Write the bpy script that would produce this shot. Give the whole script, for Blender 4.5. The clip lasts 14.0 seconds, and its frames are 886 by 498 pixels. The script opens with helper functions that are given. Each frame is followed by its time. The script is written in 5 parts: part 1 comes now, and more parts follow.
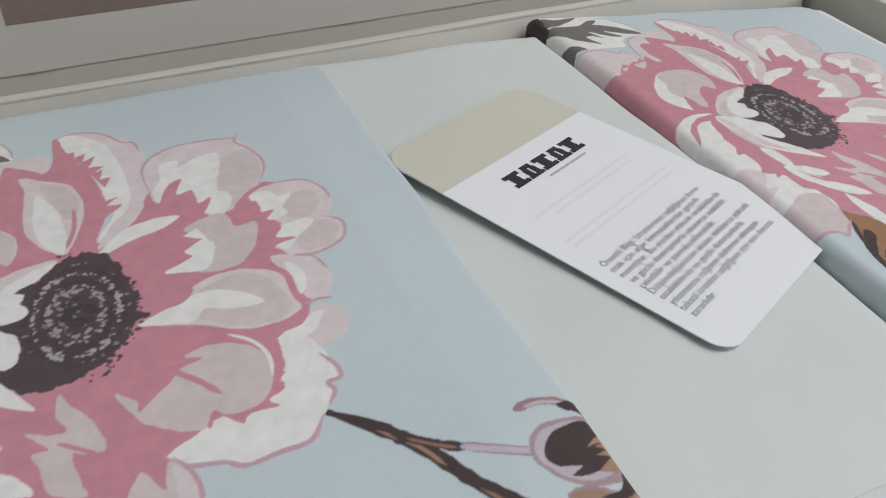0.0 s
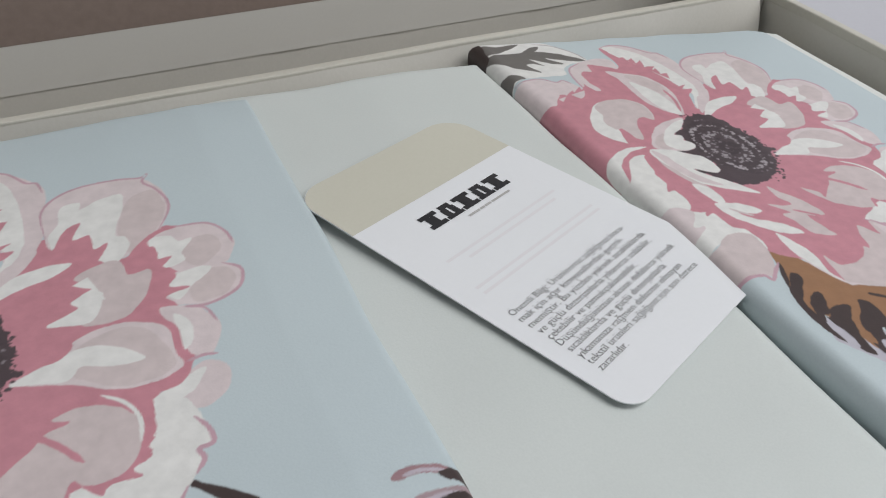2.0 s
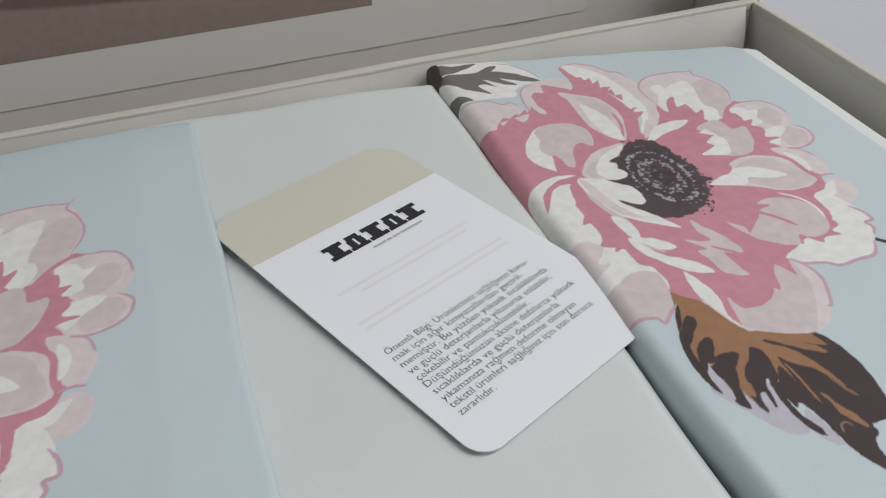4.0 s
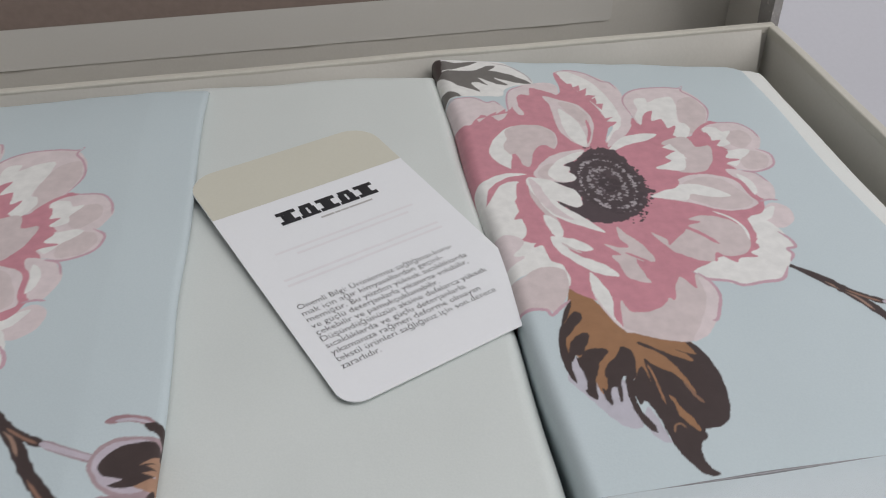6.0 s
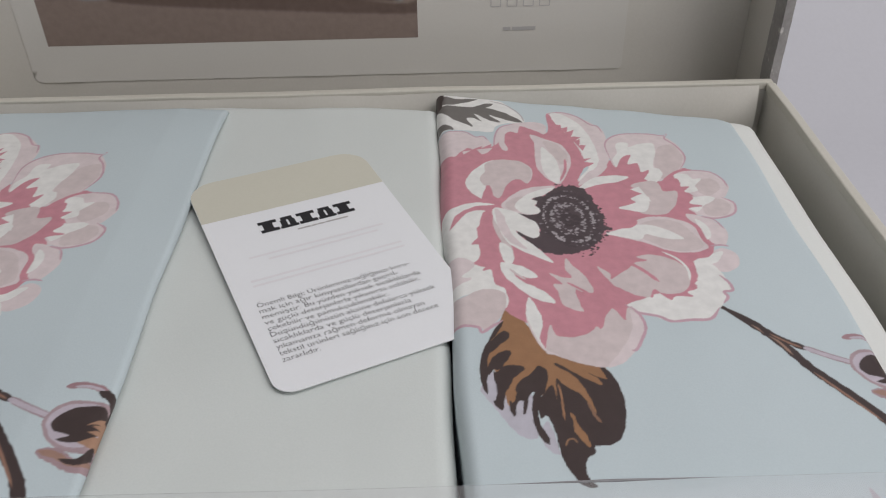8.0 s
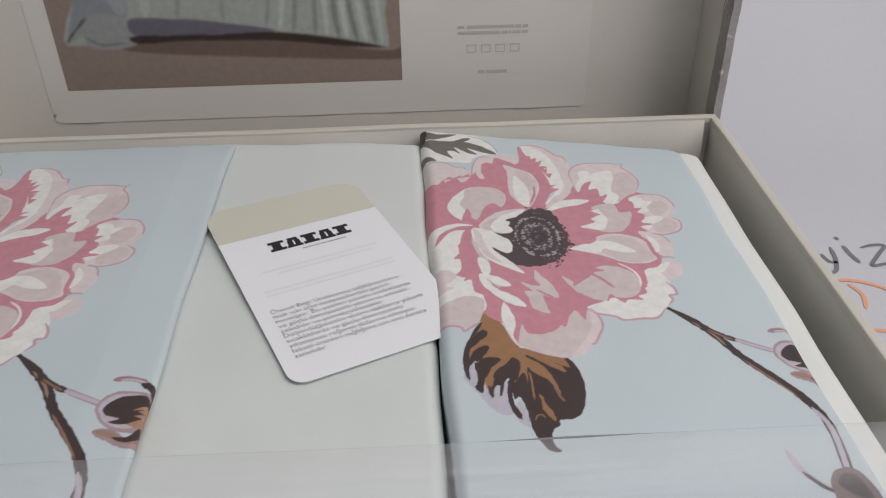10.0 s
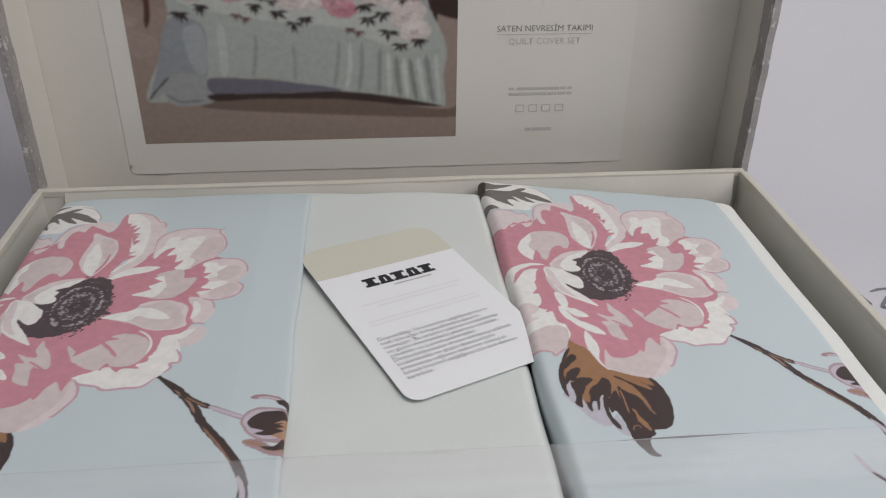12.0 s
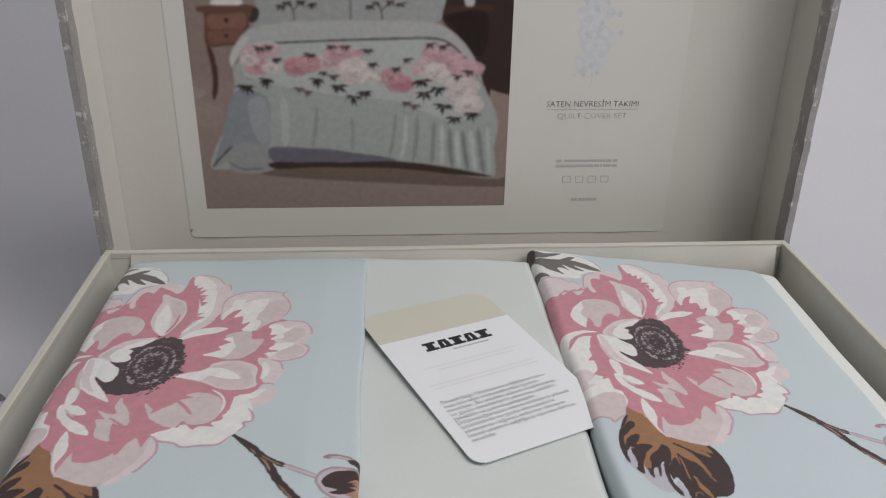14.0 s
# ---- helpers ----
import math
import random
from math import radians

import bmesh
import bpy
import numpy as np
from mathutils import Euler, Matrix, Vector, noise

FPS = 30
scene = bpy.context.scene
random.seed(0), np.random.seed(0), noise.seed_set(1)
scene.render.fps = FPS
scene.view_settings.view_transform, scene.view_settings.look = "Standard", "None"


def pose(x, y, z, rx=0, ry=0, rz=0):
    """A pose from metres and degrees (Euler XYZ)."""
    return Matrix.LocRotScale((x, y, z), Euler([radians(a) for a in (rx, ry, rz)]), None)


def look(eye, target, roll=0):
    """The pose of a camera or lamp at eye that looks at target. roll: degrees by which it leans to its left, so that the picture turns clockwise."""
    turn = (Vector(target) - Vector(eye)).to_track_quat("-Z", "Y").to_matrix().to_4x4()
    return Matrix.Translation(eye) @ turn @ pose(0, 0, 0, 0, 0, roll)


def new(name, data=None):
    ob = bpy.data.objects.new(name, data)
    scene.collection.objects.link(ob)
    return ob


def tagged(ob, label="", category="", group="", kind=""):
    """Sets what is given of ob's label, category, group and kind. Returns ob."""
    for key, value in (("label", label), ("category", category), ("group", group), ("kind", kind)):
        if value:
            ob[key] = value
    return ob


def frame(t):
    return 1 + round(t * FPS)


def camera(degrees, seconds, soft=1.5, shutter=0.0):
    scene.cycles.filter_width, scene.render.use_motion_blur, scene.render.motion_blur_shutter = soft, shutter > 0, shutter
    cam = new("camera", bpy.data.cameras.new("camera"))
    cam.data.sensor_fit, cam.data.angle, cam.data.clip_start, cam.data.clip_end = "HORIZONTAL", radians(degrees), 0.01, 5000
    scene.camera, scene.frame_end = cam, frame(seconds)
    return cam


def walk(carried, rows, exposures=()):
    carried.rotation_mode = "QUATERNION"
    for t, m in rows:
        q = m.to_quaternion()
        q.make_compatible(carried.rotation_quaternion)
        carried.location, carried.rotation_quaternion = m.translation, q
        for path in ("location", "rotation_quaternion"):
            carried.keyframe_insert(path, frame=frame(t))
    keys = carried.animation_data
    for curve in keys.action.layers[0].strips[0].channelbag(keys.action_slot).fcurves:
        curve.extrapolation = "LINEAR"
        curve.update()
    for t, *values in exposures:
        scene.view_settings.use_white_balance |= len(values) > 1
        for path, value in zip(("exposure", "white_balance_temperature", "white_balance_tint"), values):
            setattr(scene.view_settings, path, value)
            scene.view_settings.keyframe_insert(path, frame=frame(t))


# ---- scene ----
cam = camera(55.0, 14.0, soft=1.1)
PATH = [
    (0, (-0.137, -0.312, 0.23), (0.539, 1.106, -1.008), 1.8),
    (0.5, (-0.13, -0.312, 0.23), (0.527, 1.116, -1.007), 1.2),
    (1, (-0.122, -0.312, 0.231), (0.54, 1.116, -1.004), 1.1),
    (1.5, (-0.115, -0.311, 0.231), (0.555, 1.119, -0.996), 1.2),
    (2, (-0.106, -0.31, 0.233), (0.564, 1.122, -0.991), 1.3),
    (2.5, (-0.096, -0.309, 0.237), (0.562, 1.125, -0.992), 1.2),
    (3, (-0.083, -0.311, 0.238), (0.544, 1.141, -0.986), 0.3),
    (5.5, (-0.01, -0.351, 0.257), (0.239, 1.169, -1.02), -2.6),
    (6, (0.0, -0.36, 0.258), (0.212, 1.177, -1.005), -1.4),
    (6.5, (0.01, -0.367, 0.259), (0.171, 1.192, -0.984), -0.9),
    (7, (0.02, -0.372, 0.261), (0.123, 1.205, -0.964), -0.6),
    (7.5, (0.031, -0.378, 0.262), (0.085, 1.218, -0.941), -0.7),
    (8, (0.042, -0.387, 0.268), (0.065, 1.218, -0.925), -1.1),
    (10.5, (0.034, -0.443, 0.292), (0.141, 1.231, -0.796), -0.5),
    (11, (0.015, -0.453, 0.291), (0.153, 1.246, -0.755), -0.0),
    (11.5, (-0.002, -0.461, 0.298), (0.148, 1.245, -0.735), 0.4),
    (12, (-0.018, -0.467, 0.302), (0.142, 1.255, -0.702), 0.6),
    (12.5, (-0.031, -0.472, 0.307), (0.139, 1.275, -0.651), 1.1),
    (13, (-0.042, -0.477, 0.311), (0.14, 1.302, -0.585), 1.6),
    (13.5, (-0.042, -0.478, 0.311), (0.109, 1.315, -0.562), 1.2),
    (14, (-0.04, -0.478, 0.311), (0.085, 1.316, -0.564), 0.9),
]
walk(cam, [(t, look(eye, target, roll)) for t, eye, target, roll in PATH],
     exposures=((0, -0.11, 6400, 9.5), (3.2, -0.15, 6390, 9.2), (5.5, -0.25, 6470, 11), (8.2, -0.29, 6540, 12.2), (10.5, -0.2, 6600, 12.8), (14, -0.18, 6550, 11.5)))

# ---- world and light ----
world = bpy.data.worlds.new("world")
scene.world = world
world.use_nodes = True
world.node_tree.nodes["Background"].inputs[0].default_value = (0.9, 0.93, 1.0, 1)
world.node_tree.nodes["Background"].inputs[1].default_value = 0.05

TABLE = -0.019      # the tabletop's height
RIM = 0.08          # the tray's rim
HALF = 0.213        # half the box's width
DEEP = 0.325        # the box from hinge to front
LID = 0.046         # the lid's depth


def lamp(name, m, sx, sy, power, colour):
    data = bpy.data.lights.new(name, "AREA")
    data.shape, data.size, data.size_y, data.energy, data.color = "RECTANGLE", sx, sy, power, colour
    ob = new(name, data)
    ob.matrix_world = m
    return ob


# added, unseen key light from the right front; its source is unknown
lamp("side_key_light", look((0.82, -0.68, 1.06), (0.0, -0.12, 0.05)), 0.8, 0.8, 9.4, (1.0, 0.985, 0.985))
lamp("ceiling_lamp_light", pose(0.60, -0.85, 2.33), 1.4, 0.5, 18.5, (1.0, 0.985, 0.985))


# ---- materials ----
def material(name, rough=0.6, metal=0.0, spec=0.5):
    m = bpy.data.materials.new(name)
    m.use_nodes = True
    b = m.node_tree.nodes["Principled BSDF"]
    b.inputs["Roughness"].default_value = rough
    b.inputs["Metallic"].default_value = metal
    b.inputs["Specular IOR Level"].default_value = spec
    return m, m.node_tree, b


def node(tree, kind, **values):
    n = tree.nodes.new(kind)
    for key, value in values.items():
        n.inputs[key.replace("_", " ")].default_value = value
    return n


def mixed(tree, a, b, fac):
    n = tree.nodes.new("ShaderNodeMix")
    n.data_type = "RGBA"
    for sock, v in ((n.inputs[6], a), (n.inputs[7], b), (n.inputs[0], fac)):
        if isinstance(v, (int, float)):
            sock.default_value = v
        elif isinstance(v, tuple):
            sock.default_value = (*v, 1)
        else:
            tree.links.new(v, sock)
    return n.outputs[2]


def ramp(tree, source, lo, hi):
    n = tree.nodes.new("ShaderNodeMapRange")
    n.inputs[1].default_value, n.inputs[2].default_value = lo, hi
    tree.links.new(source, n.inputs[0])
    return n.outputs[0]


def surface(name, light, dark, grain=900, blot=18, rough=0.6, bump=0.15, depth=0.0004, spec=0.5, weave=0):
    """A plain surface with fine grain, large blotches and relief."""
    m, tree, b = material(name, rough, 0, spec)
    where = tree.nodes.new("ShaderNodeTexCoord").outputs["Object"]
    fine = node(tree, "ShaderNodeTexNoise", Scale=grain, Detail=3.0)
    large = node(tree, "ShaderNodeTexNoise", Scale=blot, Detail=4.0)
    tree.links.new(where, fine.inputs["Vector"])
    tree.links.new(where, large.inputs["Vector"])
    add = tree.nodes.new("ShaderNodeMath")
    add.operation = "ADD"
    tree.links.new(ramp(tree, large.outputs[0], 0.3, 0.7), add.inputs[0])
    tree.links.new(ramp(tree, fine.outputs[0], 0.25, 0.75), add.inputs[1])
    tree.links.new(mixed(tree, dark, light, ramp(tree, add.outputs[0], 0.2, 1.8)), b.inputs["Base Color"])
    relief = node(tree, "ShaderNodeBump", Strength=bump, Distance=depth)
    height = fine.outputs[0]
    tree.links.new(height, relief.inputs["Height"])
    tree.links.new(relief.outputs[0], b.inputs["Normal"])
    return m


WHITE = surface("white_backdrop_paper", (0.585, 0.588, 0.622), (0.555, 0.558, 0.592), 300, 3, 0.55, 0.05)
PLASTER = surface("white_plaster", (0.80, 0.80, 0.80), (0.74, 0.74, 0.74), 120, 2, 0.9, 0.1)
LINING = surface("grey_beige_lining_paper", (0.66, 0.64, 0.585), (0.62, 0.60, 0.545), 700, 12, 0.5, 0.12)
IVORY = surface("ivory_satin", (0.685, 0.725, 0.702), (0.635, 0.678, 0.657), 1500, 10, 0.5, 0.12, 0.0003)
BLUE = surface("pale_blue_satin", (0.575, 0.66, 0.683), (0.53, 0.615, 0.642), 1500, 10, 0.5, 0.12, 0.0003)
CARD = surface("white_card_stock", (0.85, 0.87, 0.89), (0.83, 0.85, 0.87), 900, 20, 0.45, 0.04)


# ---- shared builders ----
def mesh(name, bm, mat, smooth=False):
    data = bpy.data.meshes.new(name)
    bmesh.ops.recalc_face_normals(bm, faces=bm.faces)
    bm.to_mesh(data)
    bm.free()
    if smooth:
        for p in data.polygons:
            p.use_smooth = True
    data.materials.append(mat)
    return new(name, data)


def part(name, bm, mat, parent, label="", smooth=False):
    ob = mesh(name, bm, mat, smooth)
    ob.parent = parent
    return tagged(ob, label)


def box(x0, y0, z0, x1, y1, z1, bevel=0.0, bm=None):
    bm = bm or bmesh.new()
    made = bmesh.ops.create_cube(bm, size=1)["verts"]
    for v in made:
        v.co = ((x0 + x1) / 2 + v.co.x * (x1 - x0), (y0 + y1) / 2 + v.co.y * (y1 - y0), (z0 + z1) / 2 + v.co.z * (z1 - z0))
    if bevel:
        edges = {e for v in made for e in v.link_edges}
        bmesh.ops.bevel(bm, geom=list(edges), offset=bevel, segments=2, affect="EDGES", profile=0.5)
    return bm


def empty(name, x=0, y=0, z=0):
    ob = new(name)
    ob.empty_display_size = 0.02
    ob.location = (x, y, z)
    return ob


def sheet(nu, nv, place):
    """A grid of nu x nv cells laid out by place(s, t), s and t from 0 to 1."""
    bm = bmesh.new()
    rows = [[bm.verts.new(place(i / nu, j / nv)) for i in range(nu + 1)] for j in range(nv + 1)]
    for j in range(nv):
        for i in range(nu):
            bm.faces.new((rows[j][i], rows[j][i + 1], rows[j + 1][i + 1], rows[j + 1][i]))
    return bm


# ---- the printed flower: a drawing in centimetres on cloth ----
ROSE, PINK, PETAL = (0.59, 0.265, 0.315), (0.57, 0.37, 0.43), (0.645, 0.56, 0.555)
SHELL, CREAM, DARK = (0.715, 0.63, 0.635), (0.80, 0.80, 0.775), (0.085, 0.062, 0.070)
BARK, TAN, LILAC, GREY = (0.056, 0.038, 0.036), (0.33, 0.175, 0.090), (0.53, 0.475, 0.535), (0.16, 0.15, 0.14)
SHADE = (0.52, 0.505, 0.565)
FLOWER, LEAF, TWIG, SPRIG, BUD, SEPAL = 1, 2, 3, 4, 5, 6


class Drawing:
    """A flat drawing: colour, cover and the motif that each spot belongs to, on a fine grid of step centimetres."""

    def __init__(self, p0, q0, p1, q1, step):
        self.p0, self.q0, self.step = p0, q0, step
        self.n, self.m = int((p1 - p0) / step) + 1, int((q1 - q0) / step) + 1
        self.colour = np.zeros((self.m, self.n, 3), np.float32)
        self.cover = np.zeros((self.m, self.n), np.float32)
        self.motif = np.zeros((self.m, self.n), np.int8)
        self.now = FLOWER
        self.rng = np.random.default_rng(5)

    def fill(self, loop, colour, cover=1.0):
        x, y = (loop[:, 0] - self.p0) / self.step, (loop[:, 1] - self.q0) / self.step
        i0, i1 = max(0, int(x.min())), min(self.n - 1, int(x.max()) + 1)
        j0, j1 = max(0, int(y.min())), min(self.m - 1, int(y.max()) + 1)
        if i1 <= i0 or j1 <= j0:
            return
        cols = np.arange(i0, i1 + 1)
        inside = np.zeros((j1 - j0 + 1, i1 - i0 + 1), bool)
        xa, ya, xb, yb = x, y, np.roll(x, -1), np.roll(y, -1)
        for j in range(j0, j1 + 1):
            hit = (ya > j) != (yb > j)
            if hit.any():
                cut = np.sort(xa[hit] + (j - ya[hit]) * (xb[hit] - xa[hit]) / (yb[hit] - ya[hit]))
                inside[j - j0] = np.searchsorted(cut, cols) % 2 == 1
        area = (slice(j0, j1 + 1), slice(i0, i1 + 1))
        a = inside * cover
        self.colour[area] = self.colour[area] * (1 - a[..., None]) + np.array(colour) * a[..., None]
        self.cover[area] = np.maximum(self.cover[area], a)
        self.motif[area][inside] = self.now

    def smooth(self, numbers, closed=True, fine=8):
        c = np.array(numbers, float).reshape(-1, 2)
        c = np.vstack([c[-1:], c, c[:2]]) if closed else np.vstack([2 * c[:1] - c[1:2], c, 2 * c[-1:] - c[-2:-1]])
        t = np.linspace(0, 1, fine, endpoint=False)[:, None]
        runs = []
        for a, b, d, e in zip(c[:-3], c[1:-2], c[2:-1], c[3:]):
            runs.append(0.5 * (2 * b + (d - a) * t + (2 * a - 5 * b + 4 * d - e) * t ** 2 + (3 * b - a - 3 * d + e) * t ** 3))
        out = np.vstack(runs)
        return out if closed else np.vstack([out, c[-2:-1]])

    def blob(self, colour, *numbers, wobble=0.009, cover=1.0):
        loop = self.smooth(numbers)
        k = np.arange(len(loop))
        r = self.rng.uniform(0, 6.28, 4)
        for axis in (0, 1):
            loop[:, axis] += wobble * (np.sin(k * 0.9 + r[axis]) + 0.6 * np.sin(k * 2.3 + r[axis + 2]))
        self.fill(loop, colour, cover)

    def stroke(self, colour, width, *numbers, ends=(0.25, 0.25), rough=0.07):
        c = self.smooth(numbers, False, 10)
        d = np.gradient(c, axis=0)
        d /= np.maximum(np.linalg.norm(d, axis=1), 1e-6)[:, None]
        s = np.linspace(0, 1, len(c))
        w = width / 2 * np.minimum(1, np.minimum(ends[0] + s * 6, ends[1] + (1 - s) * 6))
        w = w * (1 + rough * self.rng.standard_normal(len(c)))
        side = np.stack([-d[:, 1], d[:, 0]], 1) * w[:, None]
        self.fill(np.vstack([c + side, (c - side)[::-1]]), colour)

    def tongues(self, colour, x0, y0, x1, y1, dx, dy, count, uneven=0.4):
        """Pointed tongues along the line from (x0, y0) to (x1, y1), reaching out by about (dx, dy)."""
        a, b, reach = np.array((x0, y0)), np.array((x1, y1)), np.array((dx, dy))
        wide = (b - a) / count
        for k in range(count):
            foot = a + (b - a) * (k + 0.5) / count
            far = reach * (1 + uneven * self.rng.uniform(-1, 1))
            bend = wide * self.rng.uniform(-0.5, 0.5)
            loop = [foot - wide * 0.62 - reach * 0.15, foot - wide * 0.3 + far * 0.5 + bend * 0.3, foot + far + bend,
                    foot + wide * 0.33 + far * 0.45 + bend * 0.2, foot + wide * 0.62 - reach * 0.15]
            self.fill(np.array(loop), colour)

    def specks(self, colour, x, y, rx, ry, count, size, ring=0.0, edge=1.0):
        for _ in range(count):
            r = math.sqrt(self.rng.uniform(ring, edge))
            a = self.rng.uniform(0, 6.283)
            s = size * self.rng.uniform(0.5, 1.4)
            t = np.linspace(0, 6.283, 7, endpoint=False)
            spot = np.stack([np.cos(t) * s * self.rng.uniform(0.6, 1.5), np.sin(t) * s], 1) * self.rng.uniform(0.75, 1.25, (7, 1))
            self.fill(spot + (x + rx * r * math.cos(a), y + ry * r * math.sin(a)), colour)


def draw_print(d):
    # sprig behind the flower
    d.now = SPRIG
    d.blob(CREAM, -1.09, 21.62, -0.10, 21.97, 0.98, 21.79, 2.06, 21.61, 2.84, 21.26, 3.40, 20.46, 3.74, 19.74, 3.73, 19.20, 3.32, 19.10, 2.93, 19.15, 2.36, 18.84, 2.10, 18.28, 1.39, 18.33, 0.63, 18.44, -0.14, 18.45, -1.31, 18.16)
    d.blob(GREY, -1.09, 21.51, -0.11, 21.85, 0.54, 21.56, 1.64, 21.56, 0.91, 21.15, 0.21, 20.93, -0.45, 21.05, -1.14, 20.77)
    d.blob(GREY, -0.61, 20.71, 0.07, 20.87, 1.14, 20.75, 1.69, 20.81, 2.58, 20.41, 3.18, 19.91, 3.68, 19.25, 3.22, 19.31, 2.73, 19.58, 2.12, 19.97, 2.60, 19.26, 2.17, 19.37, 1.82, 19.70, 1.39, 20.08, 1.72, 19.32, 1.34, 19.65, 1.01, 19.60, 1.24, 18.80, 0.83, 19.12, 0.35, 19.50, -0.12, 20.15)
    d.blob(GREY, 1.46, 20.75, 1.94, 21.09, 2.40, 21.09, 2.00, 20.69)
    d.blob(GREY, -0.86, 19.13, -0.39, 19.13, 0.04, 18.97, 0.33, 18.50, -0.19, 18.50, -0.53, 18.30, -1.05, 18.21)
    d.stroke((0.46, 0.42, 0.43), 0.07, 2.25, 21.38, 2.94, 21.03, 3.40, 20.46, 3.66, 19.90, 3.75, 19.31)
    # black notch at the back left fold, painted into the print's colour; no leaf
    d.blob(BARK, -2.60, 22.60, -0.30, 22.55, -0.05, 21.90, -0.15, 21.20, -0.40, 20.60, -2.60, 20.30)
    # leaf under the flower
    d.now = LEAF
    d.blob(SHADE, 0.51, 2.03, 0.77, 1.58, 1.04, 1.19, 1.22, 0.84, 1.46, 0.43, 1.73, 0.16, 2.13, 0.14, 2.17, 0.70, 2.23, 1.74, 1.60, 1.98, 1.06, 2.79, 0.75, 2.46)
    d.blob(SHADE, 2.52, 0.78, 2.64, 0.28, 2.68, -0.21, 2.70, -0.46, 2.48, -0.39, 2.28, -0.10, 2.24, 0.29)
    d.blob(TAN, 1.61, 5.80, 2.02, 5.65, 2.36, 4.97, 2.75, 4.18, 3.02, 3.74, 3.42, 3.53, 3.87, 3.52, 4.16, 3.26, 4.58, 3.15, 4.88, 2.65, 4.92, 1.63, 4.22, 0.41, 3.15, 0.06, 2.80, 1.29, 2.28, 1.96, 1.48, 1.34, 1.35, 1.99, 1.08, 2.91, 0.69, 3.15, 0.93, 4.12, 1.37, 5.13)
    d.blob(BARK, 1.43, 5.18, 1.50, 5.13, 1.28, 4.61, 1.04, 4.24, 1.34, 4.61, 1.54, 4.73, 1.69, 4.55, 1.59, 4.29, 1.38, 4.10, 1.15, 3.81, 0.93, 3.58, 0.86, 3.15, 0.89, 2.80, 0.80, 2.46, 0.77, 1.84, 0.61, 2.13, 0.55, 2.58, 0.57, 3.16, 0.75, 3.87, 0.95, 4.24, 1.16, 4.75)
    d.blob(BARK, 0.91, 3.15, 1.10, 3.50, 1.37, 3.73, 1.63, 3.79, 1.68, 3.60, 1.49, 3.24, 1.26, 2.90, 1.08, 2.91, 0.91, 2.68, 0.82, 2.80)
    d.blob(BARK, 1.15, 2.79, 1.46, 3.08, 1.82, 3.11, 2.07, 3.03, 2.04, 2.87, 1.71, 2.54, 1.56, 2.21, 1.38, 1.88, 1.27, 1.35, 1.20, 1.19, 1.02, 1.36, 0.95, 1.53, 1.07, 1.68, 1.12, 2.11, 1.06, 2.56, 1.08, 2.86)
    d.blob(BARK, 1.71, 2.09, 1.89, 2.42, 2.27, 2.75, 2.52, 3.09, 2.76, 2.96, 2.80, 2.61, 2.61, 1.94, 2.42, 1.84, 2.28, 1.96, 2.10, 1.75, 1.93, 1.12, 1.82, 1.08, 1.90, 1.54, 1.71, 1.50, 1.57, 0.97, 1.45, 1.18, 1.47, 1.56, 1.59, 1.51, 1.72, 1.87)
    d.blob(BARK, 2.25, 1.85, 2.45, 1.95, 2.48, 1.73, 2.29, 1.10, 2.31, 0.59, 2.46, 0.19, 2.44, -0.10, 2.23, 0.10, 2.11, 0.60, 2.12, 1.21)
    d.blob(BARK, 2.38, 1.52, 2.61, 1.94, 2.89, 2.27, 2.95, 1.93, 2.97, 1.71, 3.06, 2.53, 3.29, 2.25, 3.71, 1.90, 3.88, 1.57, 4.05, 1.09, 4.07, 1.34, 3.97, 1.89, 3.77, 2.46, 3.51, 2.81, 3.08, 3.14, 3.17, 3.23, 3.54, 2.93, 3.98, 2.57, 4.47, 2.27, 4.41, 2.55, 4.13, 2.79, 4.66, 2.52, 4.61, 2.82, 4.52, 3.13, 4.72, 3.00, 4.95, 2.57, 5.07, 1.85, 5.01, 1.20, 4.84, 0.59, 4.58, 0.10, 4.23, -0.12, 3.81, -0.16, 3.74, -0.25, 3.74, -0.41, 3.46, -0.62, 3.35, -0.98, 3.40, -1.34, 3.58, -1.58, 3.33, -1.60, 3.07, -1.41, 2.78, -0.77, 2.71, -0.30, 2.69, 0.28, 2.63, 0.72, 2.53, 0.99, 2.34, 0.89, 2.31, 1.20)
    d.blob(TAN, 3.26, 1.10, 3.37, 1.02, 3.43, 0.64, 3.60, 0.24, 3.65, -0.16, 3.57, -0.19, 3.40, 0.09, 3.27, 0.41, 3.30, 0.75)
    d.blob((0.25, 0.14, 0.09), 3.88, 1.57, 3.99, 1.35, 4.07, 1.03, 4.18, 0.71, 4.02, 0.86, 3.92, 1.20)
    d.stroke((0.34, 0.18, 0.10), 0.07, 3.08, 2.33, 3.12, 1.92, 3.09, 1.38, 3.05, 0.82)
    d.stroke((0.30, 0.17, 0.10), 0.06, 2.90, -0.16, 3.02, 0.07, 3.19, 0.10, 3.28, -0.06)
    # twig and bud
    d.now = TWIG
    d.stroke(BARK, 0.36, 9.12, 6.15, 10.2, 5.05, 10.9, 4.1, 11.5, 3.0, 12.3, 1.9, 13.0, 0.8, 13.35, -0.6, 13.0, -3.2, ends=(0.3, 0.8))
    d.stroke((0.34, 0.22, 0.165), 0.10, 10.1, 5.05, 10.75, 4.3, 11.1, 3.6, ends=(0.1, 0.1))
    d.stroke((0.30, 0.17, 0.12), 0.09, 11.5, 2.85, 12.2, 1.85, 12.9, 0.75, ends=(0.1, 0.1))
